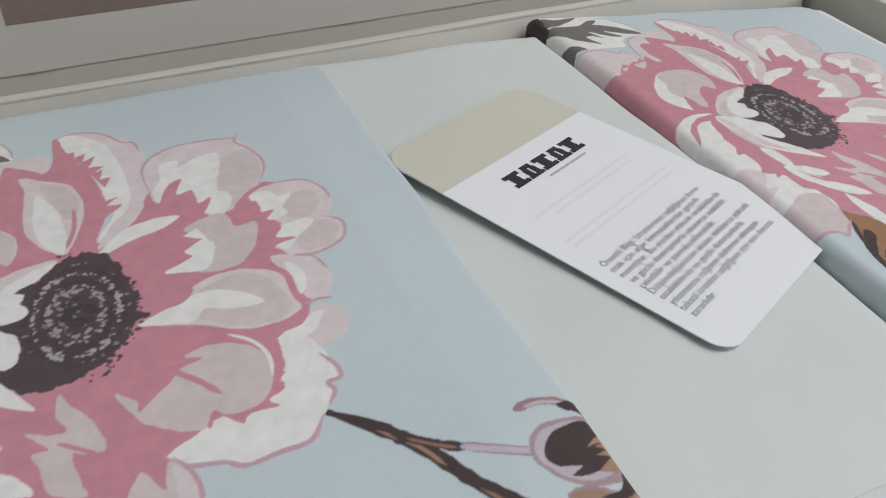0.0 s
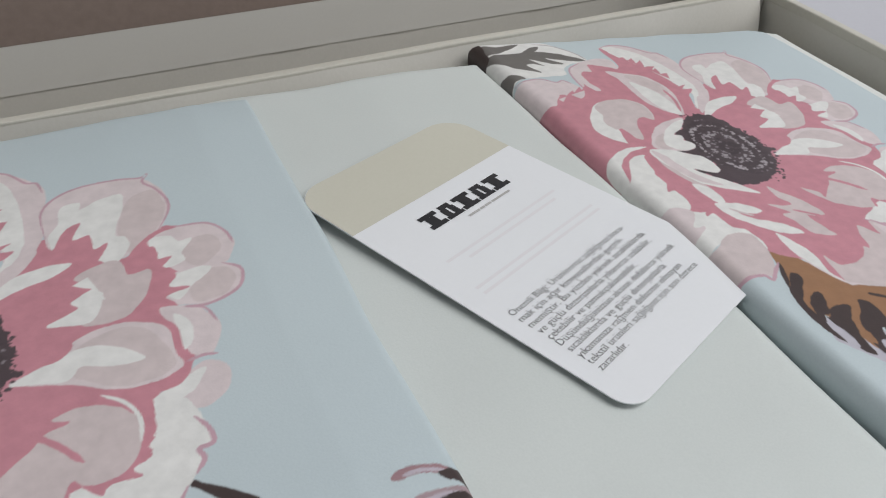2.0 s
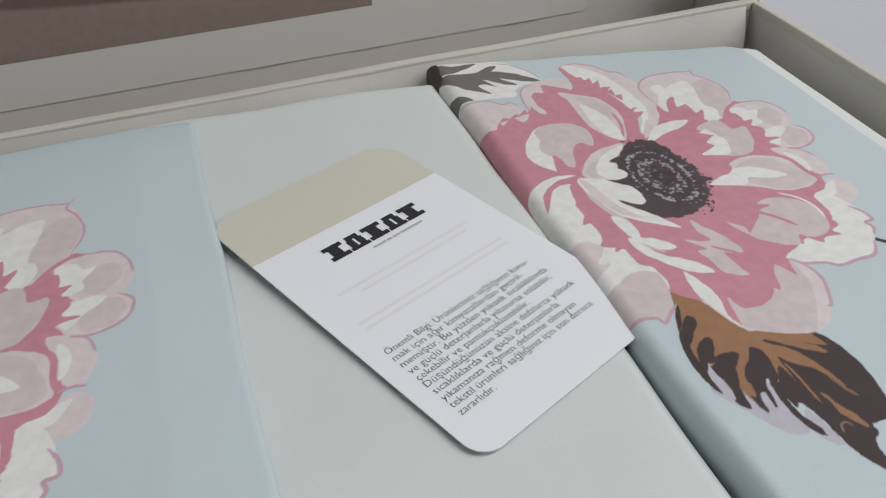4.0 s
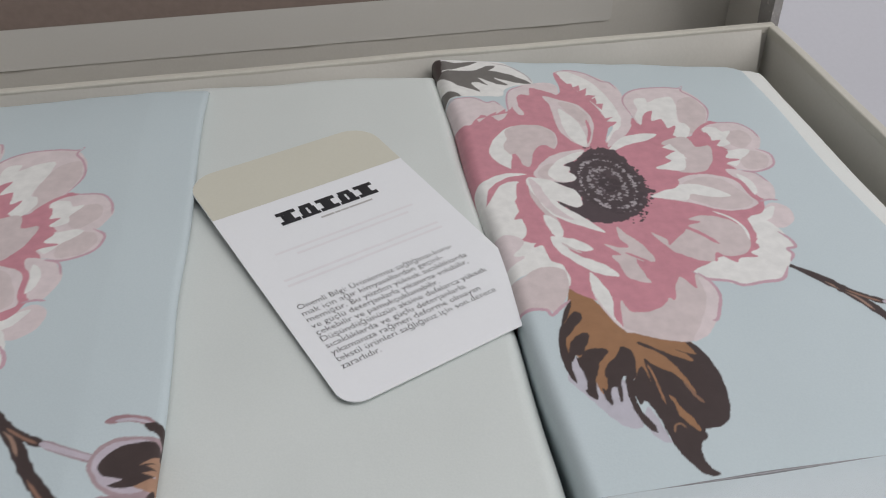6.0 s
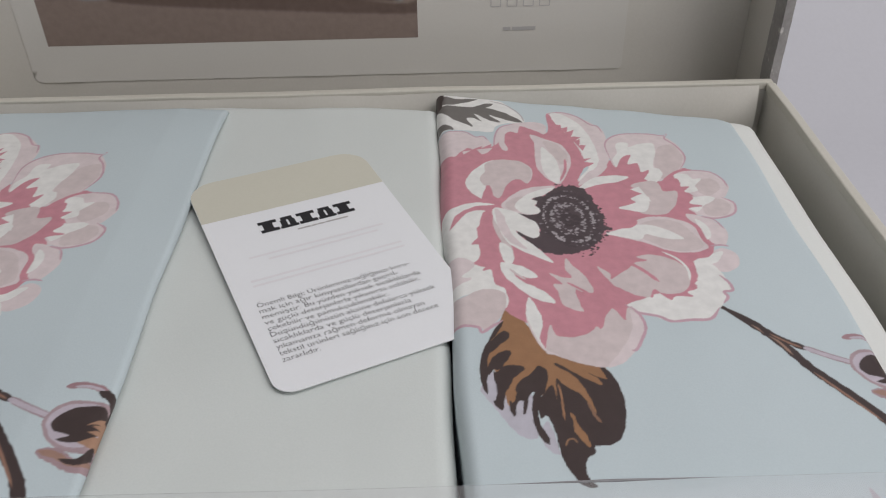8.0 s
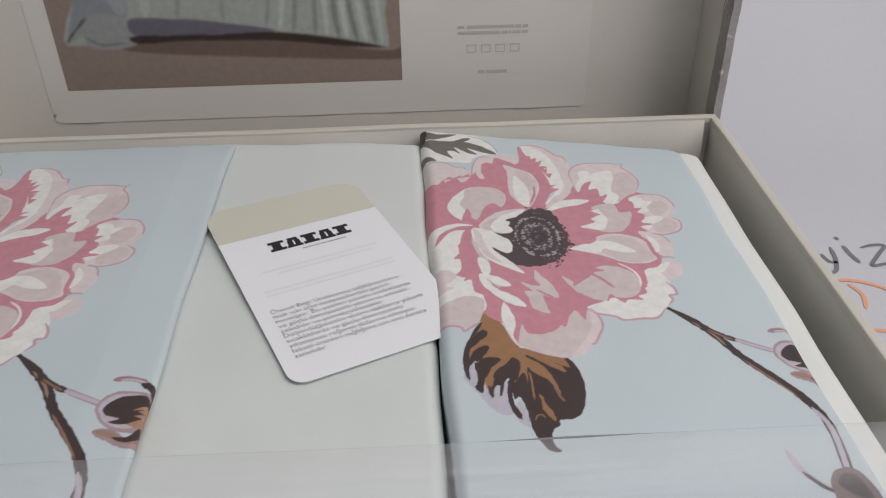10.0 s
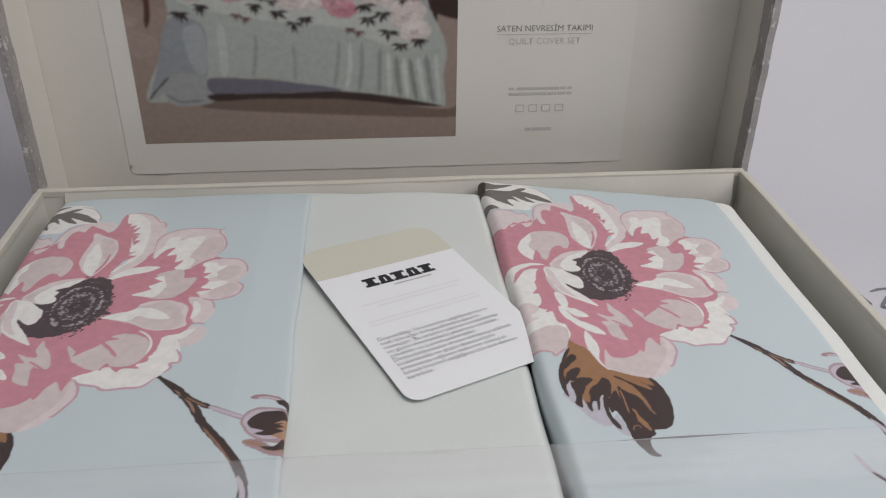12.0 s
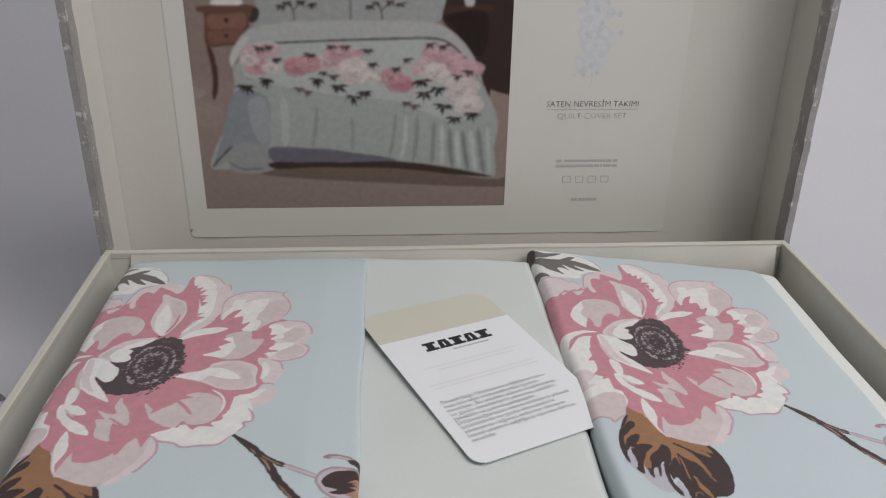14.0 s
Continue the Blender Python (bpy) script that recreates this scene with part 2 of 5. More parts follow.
    d.stroke(LILAC, 0.20, 13.1, 0.3, 13.35, -0.8, 13.0, -3.0)
    d.stroke(BARK, 0.26, 10.35, 4.85, 11.0, 4.3, 11.7, 3.85)
    d.stroke((0.30, 0.17, 0.12), 0.08, 10.6, 4.6, 11.1, 4.2, 11.5, 3.95)
    d.stroke((0.34, 0.25, 0.27), 0.26, 11.6, 3.95, 12.3, 3.55, 12.95, 3.25, ends=(0.6, 1))
    d.stroke(LILAC, 0.17, 11.55, 3.95, 12.3, 3.55, 13.0, 3.25, ends=(0.5, 1))
    d.blob((0.40, 0.30, 0.32), 12.85, 3.2, 13.1, 3.68, 13.6, 3.88, 14.5, 3.75, 15.2, 3.4, 15.3, 2.2, 14.2, 1.95, 13.4, 2.2, 12.95, 2.75)
    d.blob(LILAC, 12.95, 3.15, 13.15, 3.55, 13.6, 3.75, 14.4, 3.6, 14.6, 2.6, 14.1, 2.15, 13.4, 2.35, 13.05, 2.8)
    d.blob((0.40, 0.235, 0.155), 14.0, 2.4, 14.5, 2.5, 14.6, 3.2, 14.8, 3.5, 15.2, 3.4, 15.3, 2.3, 14.6, 2.1)
    d.blob(BARK, 13.1, 3.02, 13.4, 3.48, 13.9, 3.66, 14.5, 3.55, 14.55, 2.7, 14.0, 2.34, 13.4, 2.42, 13.75, 2.58, 13.3, 2.72)
    d.tongues((0.40, 0.235, 0.155), 14.55, 3.2, 14.6, 2.4, -0.4, -0.05, 4)
    d.stroke((0.36, 0.22, 0.24), 0.24, 13.05, 4.42, 13.6, 4.5, 14.3, 4.3)
    d.stroke(LILAC, 0.10, 13.3, 4.43, 13.7, 4.45, 14.2, 4.3)
    d.stroke(BARK, 0.30, 14.05, 4.25, 14.5, 4.0, 14.75, 3.5, 14.6, 3.1)
    d.now = SEPAL
    d.stroke((0.38, 0.27, 0.29), 0.46, 13.05, 2.0, 13.6, 1.85, 14.1, 1.55, 14.7, 1.6, 15.0, 2.2)
    d.stroke((0.36, 0.22, 0.17), 0.22, 13.1, 2.0, 13.6, 1.88, 14.1, 1.62, 14.7, 1.65)
    d.blob(BARK, 13.7, 1.75, 14.2, 1.8, 14.5, 2.2, 14.6, 1.8, 14.2, 1.55)
    # a second bud nearer the hem
    d.now = BUD
    d.stroke(LILAC, 0.26, 11.3, -1.6, 11.5, -2.5, 12.0, -3.2, 12.6, -3.6)
    d.stroke(BARK, 0.16, 11.5, -2.6, 12.0, -3.25, 12.6, -3.6)
    d.blob((0.19, 0.13, 0.12), 12.3, -3.0, 12.8, -2.5, 13.4, -2.6, 13.7, -3.6, 13.5, -4.9, 12.6, -5.1, 12.2, -4.2)
    d.blob(BARK, 12.5, -3.1, 12.9, -2.7, 13.3, -2.9, 13.4, -3.8, 12.9, -3.6)
    d.blob((0.26, 0.15, 0.10), 12.5, -4.0, 13.3, -4.0, 13.3, -4.7, 12.6, -4.8)
    # flower
    d.now = FLOWER
    d.blob(SHELL, -1.47, 17.56, -0.34, 18.15, 0.61, 18.29, 1.20, 17.83, 1.70, 17.73, 1.93, 17.18, 1.95, 16.46, 1.72, 16.00, 0.61, 15.92, -0.26, 15.75, -1.61, 15.32)
    d.blob(SHELL, 2.00, 16.60, 2.27, 18.17, 2.62, 18.84, 3.32, 19.15, 4.27, 19.25, 4.73, 18.93, 4.64, 18.15, 4.52, 17.15, 2.65, 16.45)
    d.stroke(PINK, 0.08, -0.41, 18.25, 0.74, 18.29, 1.27, 17.78, 1.63, 17.83, 1.83, 17.43)
    d.stroke(PINK, 0.08, 2.02, 16.75, 2.21, 17.92, 2.55, 18.74, 3.26, 19.10)
    d.blob(ROSE, -1.73, 15.23, -0.23, 16.02, 0.21, 16.02, 0.55, 16.48, 0.64, 16.20, 1.14, 16.66, 1.50, 16.19, 2.09, 16.94, 2.55, 17.82, 2.93, 18.32, 3.30, 18.21, 3.48, 18.83, 3.89, 18.62, 4.24, 18.36, 4.63, 18.10, 4.92, 19.19, 4.91, 20.01, 5.23, 20.11, 5.66, 18.92, 6.05, 17.13, 5.97, 15.71, 5.49, 14.16, 6.25, 14.80, 6.71, 15.69, 7.71, 15.68, 8.44, 14.76, 9.09, 14.09, 10.01, 15.05, 10.55, 15.04, 10.51, 13.64, 10.40, 12.01, 9.90, 11.24, 10.30, 10.49, 10.25, 9.77, 9.88, 9.09, 9.57, 8.83, 9.23, 8.77, 8.98, 7.80, 8.70, 7.03, 8.44, 6.59, 7.54, 6.32, 6.52, 6.21, 5.88, 5.39, 4.93, 4.75, 3.91, 4.39, 3.04, 3.84, 2.80, 3.95, 2.46, 4.96, 1.73, 5.61, 1.36, 6.23, 0.97, 6.82, 0.07, 7.44, -1.08, 7.78, -2.16, 7.81)
    d.tongues(ROSE, 0.6, 16.5, 2.3, 16.9, 0.25, 0.4, 4)
    d.blob(SHELL, 2.42, 16.60, 2.30, 17.18, 2.34, 17.82, 2.62, 18.27, 2.67, 17.92, 2.58, 17.32, 2.67, 16.64)
    # first great petal
    d.blob(SHELL, 4.94, 20.17, 5.67, 20.28, 6.40, 19.88, 7.04, 19.17, 7.41, 18.48, 7.34, 17.36, 7.21, 16.15, 6.95, 15.37, 6.44, 14.57, 5.58, 14.02, 5.62, 14.37, 6.11, 15.25, 5.65, 17.63, 5.29, 19.73)
    d.stroke(PINK, 0.09, 4.93, 20.12, 5.67, 20.28, 6.40, 19.88, 6.90, 19.12, 7.21, 18.96, 7.34, 18.33)
    d.blob(CREAM, 5.09, 20.11, 5.64, 20.11, 6.28, 19.34, 6.52, 18.65, 6.68, 17.62, 6.71, 16.16, 6.56, 15.47, 6.18, 14.80, 5.61, 14.15, 5.59, 14.24, 6.18, 15.34, 6.03, 15.94, 5.99, 16.65, 5.85, 17.63, 5.55, 18.40, 5.28, 19.03)
    d.blob(ROSE, 4.91, 20.01, 5.09, 19.95, 5.21, 19.08, 5.47, 19.03, 5.44, 18.40, 5.74, 18.09, 5.83, 17.28, 5.96, 16.50, 5.95, 15.94, 6.36, 15.98, 5.99, 15.66, 6.41, 15.56, 5.91, 15.11, 5.65, 14.50, 5.25, 13.82, 4.71, 13.83, 5.23, 15.04, 5.18, 16.66, 4.52, 17.15, 4.28, 17.90, 4.77, 18.40)
    d.tongues(ROSE, 5.5, 18.7, 6.1, 16.7, 0.28, 0.25, 5)
    # teardrop petal
    d.blob(SHELL, 3.87, 18.05, 4.61, 17.59, 5.16, 17.14, 5.41, 16.18, 5.31, 15.26, 4.90, 14.17, 4.62, 13.83, 4.11, 14.39, 3.80, 15.28, 3.86, 16.44, 3.94, 17.30)
    d.blob(PETAL, 4.38, 17.45, 4.92, 17.24, 5.26, 16.42, 5.25, 15.67, 4.92, 15.40, 4.74, 15.95, 4.50, 16.62)
    d.blob(CREAM, 4.23, 16.91, 4.51, 16.43, 4.74, 15.72, 4.80, 14.60, 4.62, 13.87, 4.31, 14.18, 4.08, 14.83, 4.05, 15.73)
    d.stroke(ROSE, 0.12, 5.14, 15.86, 5.04, 14.95, 4.74, 14.08)
    # round petal
    d.blob(CREAM, 0.65, 13.94, 0.90, 14.66, 1.52, 15.45, 2.03, 15.63, 1.98, 14.43, 1.54, 13.80, 1.43, 12.66, 0.97, 12.99, 0.71, 13.48)
    d.blob(PETAL, 1.51, 15.32, 1.92, 15.67, 2.42, 15.76, 3.13, 15.61, 3.52, 15.06, 3.52, 14.40, 3.30, 13.85, 3.04, 14.11, 2.76, 14.12, 2.41, 13.70, 2.08, 12.77, 1.82, 12.89, 1.69, 13.59, 1.41, 13.68, 1.27, 14.23, 1.50, 14.74)
    d.blob(ROSE, 1.31, 12.67, 1.54, 13.51, 1.64, 13.34, 1.81, 12.50, 1.61, 12.35)
    d.stroke(SHELL, 0.06, 3.13, 15.61, 3.52, 15.06, 3.52, 14.40, 3.33, 13.89)
    # second great petal
    d.blob(SHELL, 7.20, 17.12, 7.64, 17.86, 8.39, 18.21, 9.45, 18.20, 10.06, 18.04, 10.44, 17.58, 10.69, 16.73, 10.58, 15.87, 10.20, 15.05, 9.59, 14.52, 8.97, 14.09, 8.31, 14.32, 7.34, 15.23, 7.22, 15.92)
    d.blob(PETAL, 9.56, 16.84, 10.33, 17.23, 10.56, 16.35, 10.40, 15.64, 9.95, 14.87, 9.23, 14.31, 9.33, 14.88, 9.10, 15.34)
    d.blob(CREAM, 7.75, 17.26, 8.29, 17.35, 8.26, 16.96, 8.78, 17.25, 9.45, 17.34, 9.41, 16.60, 9.03, 15.34, 9.27, 15.06, 9.27, 14.53, 8.81, 13.97, 8.43, 14.32, 8.39, 14.76, 8.24, 15.35, 7.89, 15.45, 8.11, 16.24, 7.66, 15.68, 7.35, 15.27, 7.32, 15.92, 7.59, 16.39)
    d.stroke(PINK, 0.09, 7.22, 15.83, 7.20, 17.12, 7.64, 17.86, 8.39, 18.21, 9.45, 18.20, 10.14, 18.04, 10.35, 18.19, 10.16, 17.78, 10.46, 17.23, 10.67, 16.44, 10.55, 15.78, 10.16, 15.05)
    d.blob(ROSE, 6.82, 14.92, 7.17, 15.55, 7.33, 15.18, 7.74, 16.01, 8.19, 16.24, 7.90, 15.49, 8.36, 15.53, 8.39, 14.85, 8.77, 14.98, 8.45, 14.32, 7.93, 13.69, 7.23, 13.91, 6.60, 14.27)
    d.blob(SHELL, 5.47, 13.73, 6.05, 14.80, 6.57, 15.10, 6.98, 15.37, 6.68, 14.79, 6.09, 14.14)
    d.blob(CREAM, 5.20, 13.15, 5.80, 13.94, 6.34, 14.40, 7.16, 14.56, 7.75, 14.42, 7.26, 14.04, 6.49, 13.84, 5.96, 13.60)
    # small petals
    d.blob(SHELL, 9.75, 14.65, 10.25, 15.05, 10.87, 15.04, 11.43, 14.85, 11.83, 14.26, 11.98, 13.70, 11.54, 12.87, 10.66, 12.72, 10.12, 13.23)
    d.blob(PETAL, 10.85, 14.28, 11.46, 14.27, 11.59, 13.62, 11.00, 13.00, 10.60, 13.22, 10.54, 13.72)
    d.blob(CREAM, 9.84, 14.69, 10.41, 14.64, 10.55, 14.33, 10.94, 14.32, 10.55, 13.77, 10.56, 13.38, 10.01, 13.23, 9.85, 13.82)
    d.stroke(ROSE, 0.16, 9.13, 14.01, 9.77, 14.70, 10.24, 15.00, 10.70, 15.04)
    d.stroke(PINK, 0.09, 10.55, 15.04, 11.44, 14.89, 11.85, 14.31, 11.94, 13.66)
    d.blob(SHELL, 9.91, 12.74, 10.76, 13.01, 11.54, 12.87, 11.86, 12.45, 11.76, 11.90, 11.42, 11.52, 10.86, 11.37, 10.23, 11.54, 9.74, 11.78)
    d.blob(PETAL, 10.78, 12.72, 11.48, 12.70, 11.68, 12.18, 11.29, 11.60, 10.57, 11.53, 10.45, 12.00)
    d.blob(CREAM, 10.07, 12.73, 10.75, 12.96, 11.16, 12.79, 10.52, 12.20, 10.15, 11.78, 9.88, 12.17)
    d.stroke(PINK, 0.10, 11.44, 12.91, 11.87, 12.49, 11.76, 11.86, 11.37, 11.52, 10.73, 11.34, 10.22, 11.50)
    d.blob(ROSE, 9.15, 13.75, 9.77, 14.34, 9.93, 14.08, 9.92, 13.69, 10.26, 13.69, 9.93, 13.23, 10.22, 12.81, 9.98, 12.41, 10.49, 12.20, 9.85, 12.02, 10.06, 11.58, 9.31, 11.52, 8.59, 11.42, 9.23, 12.83)
    d.blob(SHELL, 9.61, 11.59, 10.42, 11.42, 10.73, 11.04, 10.97, 10.47, 10.62, 9.59, 10.12, 9.71, 9.97, 10.50)
    d.blob(CREAM, 9.91, 11.28, 10.24, 10.94, 10.28, 10.31, 10.00, 9.92, 9.95, 10.65)
    d.stroke(PINK, 0.08, 10.20, 11.47, 10.69, 11.23, 10.91, 10.62)
    d.blob(SHELL, 9.63, 8.83, 10.31, 9.35, 10.81, 9.07, 10.75, 8.40, 10.18, 7.93, 9.62, 8.10)
    d.blob(CREAM, 8.86, 8.45, 9.67, 8.93, 10.34, 9.15, 9.96, 8.55, 9.25, 8.24)
    # middle petals
    d.blob(PETAL, 7.73, 13.73, 8.48, 14.10, 8.94, 14.01, 9.08, 13.33, 9.63, 13.32, 9.43, 12.42, 8.92, 11.72, 8.41, 11.58, 7.87, 11.67, 7.67, 11.98, 8.11, 12.45, 8.11, 13.26)
    d.blob(CREAM, 6.96, 12.08, 7.70, 12.42, 7.56, 12.74, 8.02, 12.94, 8.37, 12.77, 8.03, 11.82, 7.41, 11.87)
    d.tongues(CREAM, 8.0, 13.6, 8.3, 12.6, -0.6, 0.05, 2)
    d.blob(SHELL, 6.11, 10.37, 7.04, 10.75, 7.64, 11.29, 8.49, 11.47, 9.22, 11.26, 9.74, 10.80, 9.99, 9.96, 9.97, 9.50, 9.48, 9.17, 8.71, 9.12, 8.12, 9.31, 7.59, 9.66, 7.02, 9.92, 6.43, 10.15)
    d.blob(PETAL, 7.51, 10.85, 8.43, 11.28, 9.15, 11.07, 9.57, 10.33, 9.75, 9.61, 9.41, 9.27, 8.64, 9.22, 8.16, 9.41, 7.73, 9.77, 7.48, 10.02)
    d.blob(CREAM, 6.10, 10.30, 6.89, 10.64, 7.75, 10.92, 8.55, 10.60, 9.09, 9.98, 8.35, 10.00, 7.67, 10.26, 7.34, 9.92, 6.63, 10.11)
    d.blob(ROSE, 6.28, 11.25, 7.04, 11.54, 7.40, 11.38, 7.51, 11.07, 7.20, 10.71, 6.56, 10.65, 6.00, 10.59)
    d.stroke(ROSE, 0.20, 8.63, 11.54, 9.44, 11.25, 9.84, 10.76, 9.88, 9.96, 10.00, 9.46, 9.71, 8.96, 9.05, 8.74)
    d.stroke(PINK, 0.10, 9.97, 9.50, 10.39, 9.56, 10.71, 9.48)
    # white petal and the broad one over it
    d.blob(CREAM, 9.09, 8.38, 9.63, 8.43, 9.87, 7.94, 9.97, 7.30, 9.98, 6.90, 9.69, 6.79, 9.69, 6.49, 9.42, 6.12, 9.06, 5.70, 8.65, 5.30, 8.05, 5.26, 7.45, 5.20, 7.02, 5.35, 6.80, 5.55, 6.27, 5.74, 5.95, 6.09, 6.58, 6.41, 7.27, 6.72, 7.84, 6.61, 8.65, 7.19)
    d.stroke(PINK, 0.12, 9.75, 7.75, 9.97, 7.30, 9.97, 6.87, 9.65, 6.79, 9.69, 6.49, 9.44, 6.15)
    d.stroke(PINK, 0.13, 9.23, 5.92, 8.77, 5.35, 8.06, 5.29, 7.37, 5.23, 6.97, 5.49, 6.26, 5.71, 5.90, 6.12)
    d.blob(ROSE, 8.30, 9.20, 8.99, 8.71, 8.99, 8.12, 8.92, 7.64, 8.65, 7.19, 8.73, 7.00, 8.30, 6.77, 8.44, 6.53, 7.82, 6.55, 7.59, 6.35, 7.14, 6.81, 6.92, 6.49, 6.64, 7.25, 7.43, 8.49)
    d.tongues(ROSE, 8.75, 8.2, 8.6, 7.0, 0.16, -0.06, 4)
    d.blob(PETAL, 5.66, 7.52, 6.11, 7.88, 6.45, 8.13, 6.76, 8.47, 7.27, 8.62, 6.91, 8.83, 7.48, 8.98, 8.07, 8.80, 8.48, 8.46, 8.69, 7.97, 8.55, 7.34, 8.22, 6.84, 7.76, 6.67, 7.37, 6.71, 7.10, 6.93, 6.83, 6.52, 6.35, 6.65, 5.95, 6.96, 5.63, 7.28, 5.28, 8.26, 5.68, 7.83)
    d.stroke(CREAM, 0.10, 7.99, 9.17, 8.46, 8.72, 8.68, 8.13, 8.58, 7.44)
    d.stroke(ROSE, 0.17, 6.45, 8.58, 6.97, 8.02, 7.40, 7.35)
    d.blob(PETAL, 4.19, 8.71, 4.36, 8.31, 4.66, 7.83, 4.83, 7.30, 4.88, 6.79, 4.50, 6.80, 4.23, 6.90, 4.30, 6.14, 4.36, 5.74, 3.98, 5.87, 3.66, 6.16, 3.60, 6.74, 3.47, 7.22, 3.81, 7.24, 3.40, 7.83, 3.89, 7.60, 4.22, 7.62, 4.05, 8.10)
    d.stroke(ROSE, 0.11, 3.99, 7.32, 4.36, 7.01, 4.72, 6.70)
    # lowest petals
    d.blob(PETAL, 3.13, 5.07, 3.29, 4.54, 3.93, 4.47, 4.45, 4.69, 4.71, 4.97, 4.89, 4.88, 5.18, 5.63, 5.56, 5.96, 5.76, 5.31, 5.94, 5.94, 6.25, 5.65, 6.36, 4.96, 6.15, 4.31, 5.86, 3.82, 5.35, 3.34, 4.64, 3.05, 3.81, 3.28, 3.17, 3.59, 2.85, 3.80)
    d.blob(SHELL, 6.00, 5.80, 6.26, 5.57, 6.36, 4.96, 6.15, 4.31, 5.85, 3.82, 5.39, 3.27, 4.82, 3.05, 5.28, 3.71, 5.75, 4.46, 5.98, 5.11)
    d.blob(ROSE, 5.03, 6.17, 5.44, 5.88, 5.77, 5.28, 5.75, 5.87, 5.57, 6.33)
    d.stroke(PINK, 0.11, 6.07, 6.03, 6.34, 5.51, 6.40, 4.91, 6.15, 4.31, 5.90, 3.86, 5.72, 3.82)
    d.blob(CREAM, 2.51, 6.48, 2.74, 5.91, 2.88, 5.22, 2.71, 4.31, 2.96, 3.70, 2.79, 3.90, 2.49, 4.65, 2.33, 5.45, 2.37, 6.06)
    d.stroke(SHELL, 0.07, 2.32, 5.42, 2.49, 4.65, 2.80, 3.88, 3.26, 3.59)
    # petals round the near edge
    d.blob(CREAM, -0.54, 11.40, 0.18, 12.03, 0.89, 12.36, 1.45, 12.35, 1.82, 12.22, 1.08, 12.12, 0.48, 11.75, 0.10, 11.28, -0.15, 10.56, -0.64, 10.32)
    d.blob(CREAM, -1.09, 10.06, -0.09, 10.56, 0.57, 11.53, 1.04, 11.82, 1.43, 11.73, 1.14, 10.89, 0.98, 10.53, 0.97, 10.00, 0.71, 9.60, 0.95, 9.49, 0.94, 8.67, 0.65, 8.35, 0.87, 8.19, 1.25, 8.02, 1.35, 7.40, 1.67, 6.94, 1.76, 6.22, 1.59, 5.89, 1.41, 6.52, 0.96, 6.76, 0.16, 6.55, -0.64, 6.24, -1.61, 6.05)
    d.blob(SHELL, -1.24, 8.25, 0.02, 8.69, 0.68, 8.29, 0.09, 7.59, 0.47, 7.49, -0.06, 7.15, -1.35, 6.89)
    d.blob(ROSE, 1.37, 11.74, 1.91, 10.98, 1.75, 9.30, 1.70, 8.32, 1.65, 7.39, 1.70, 6.97, 1.33, 7.25, 1.30, 7.96, 0.95, 7.94, 1.27, 8.43, 0.63, 8.35, 0.89, 8.67, 1.00, 9.46, 0.66, 9.53, 0.97, 9.94, 1.07, 10.53)
    d.blob(PETAL, -1.60, 6.18, -0.05, 6.42, 0.57, 6.77, 1.08, 6.90, 1.63, 6.71, 1.66, 6.08, 1.49, 5.53, 1.24, 5.14, 0.85, 4.78, 0.68, 4.89, 0.33, 4.98, -0.23, 4.98, -1.69, 4.92)
    d.stroke(PINK, 0.13, -1.52, 4.86, -0.60, 4.94, 0.05, 4.97, 0.59, 4.90, 0.74, 4.66, 1.16, 4.98, 1.50, 5.26)
    # inner white petals
    d.blob(PETAL, 1.80, 11.80, 1.98, 10.98, 2.12, 9.98, 2.25, 9.12, 2.01, 8.96, 1.84, 9.81, 1.66, 10.77)
    d.blob(CREAM, 1.77, 9.64, 2.10, 9.46, 2.24, 8.96, 2.15, 8.44, 1.91, 8.35, 1.76, 8.81)
    d.blob(CREAM, 1.68, 8.42, 2.21, 8.31, 2.58, 8.14, 2.97, 7.63, 2.57, 7.55, 2.11, 7.78, 2.34, 7.37, 2.78, 7.06, 3.20, 6.69, 3.42, 6.19, 2.92, 6.30, 2.49, 6.60, 2.01, 7.20, 1.70, 7.73)
    d.stroke(PETAL, 0.10, 1.96, 8.06, 2.21, 7.74, 2.50, 7.46)
    # dark heart
    d.blob(DARK, 2.63, 11.97, 3.12, 11.58, 3.58, 11.69, 3.48, 12.35, 3.45, 12.74, 3.94, 12.93, 4.40, 13.46, 5.04, 13.70, 5.58, 13.52, 5.90, 12.90, 6.05, 12.10, 6.19, 11.33, 6.01, 10.41, 5.62, 9.71, 5.00, 9.22, 4.31, 8.97, 3.68, 8.98, 3.22, 9.26, 2.97, 9.61, 2.64, 10.14, 2.54, 10.46, 2.96, 10.13, 3.32, 10.02, 3.50, 10.47, 3.34, 11.02, 2.88, 11.48, wobble=0.04)
    d.specks(DARK, 4.76, 11.33, 1.44, 2.36, 150, 0.055, 0.80, 1.12)
    d.stroke(DARK, 0.10, 5.88, 10.74, 6.25, 10.62)
    d.specks(DARK, 6.25, 10.62, 0.06, 0.06, 3, 0.09)
    d.specks((0.26, 0.23, 0.25), 4.76, 11.33, 1.24, 2.03, 120, 0.05)
    for inner, shade, size in ((0.52, 0.42, 0.060), (0.16, 0.36, 0.052)):
        d.specks((0.07, 0.052, 0.058), 4.76, 11.33, 1.24, 2.03, 130, 0.085, inner + 0.16, inner + 0.36)
        d.specks((shade, shade * 0.92, shade * 0.96), 4.76, 11.33, 1.24, 2.03, 85, size, inner, inner + 0.16)
    d.specks((0.06, 0.045, 0.05), 4.76, 11.33, 0.40, 0.55, 36, 0.09)
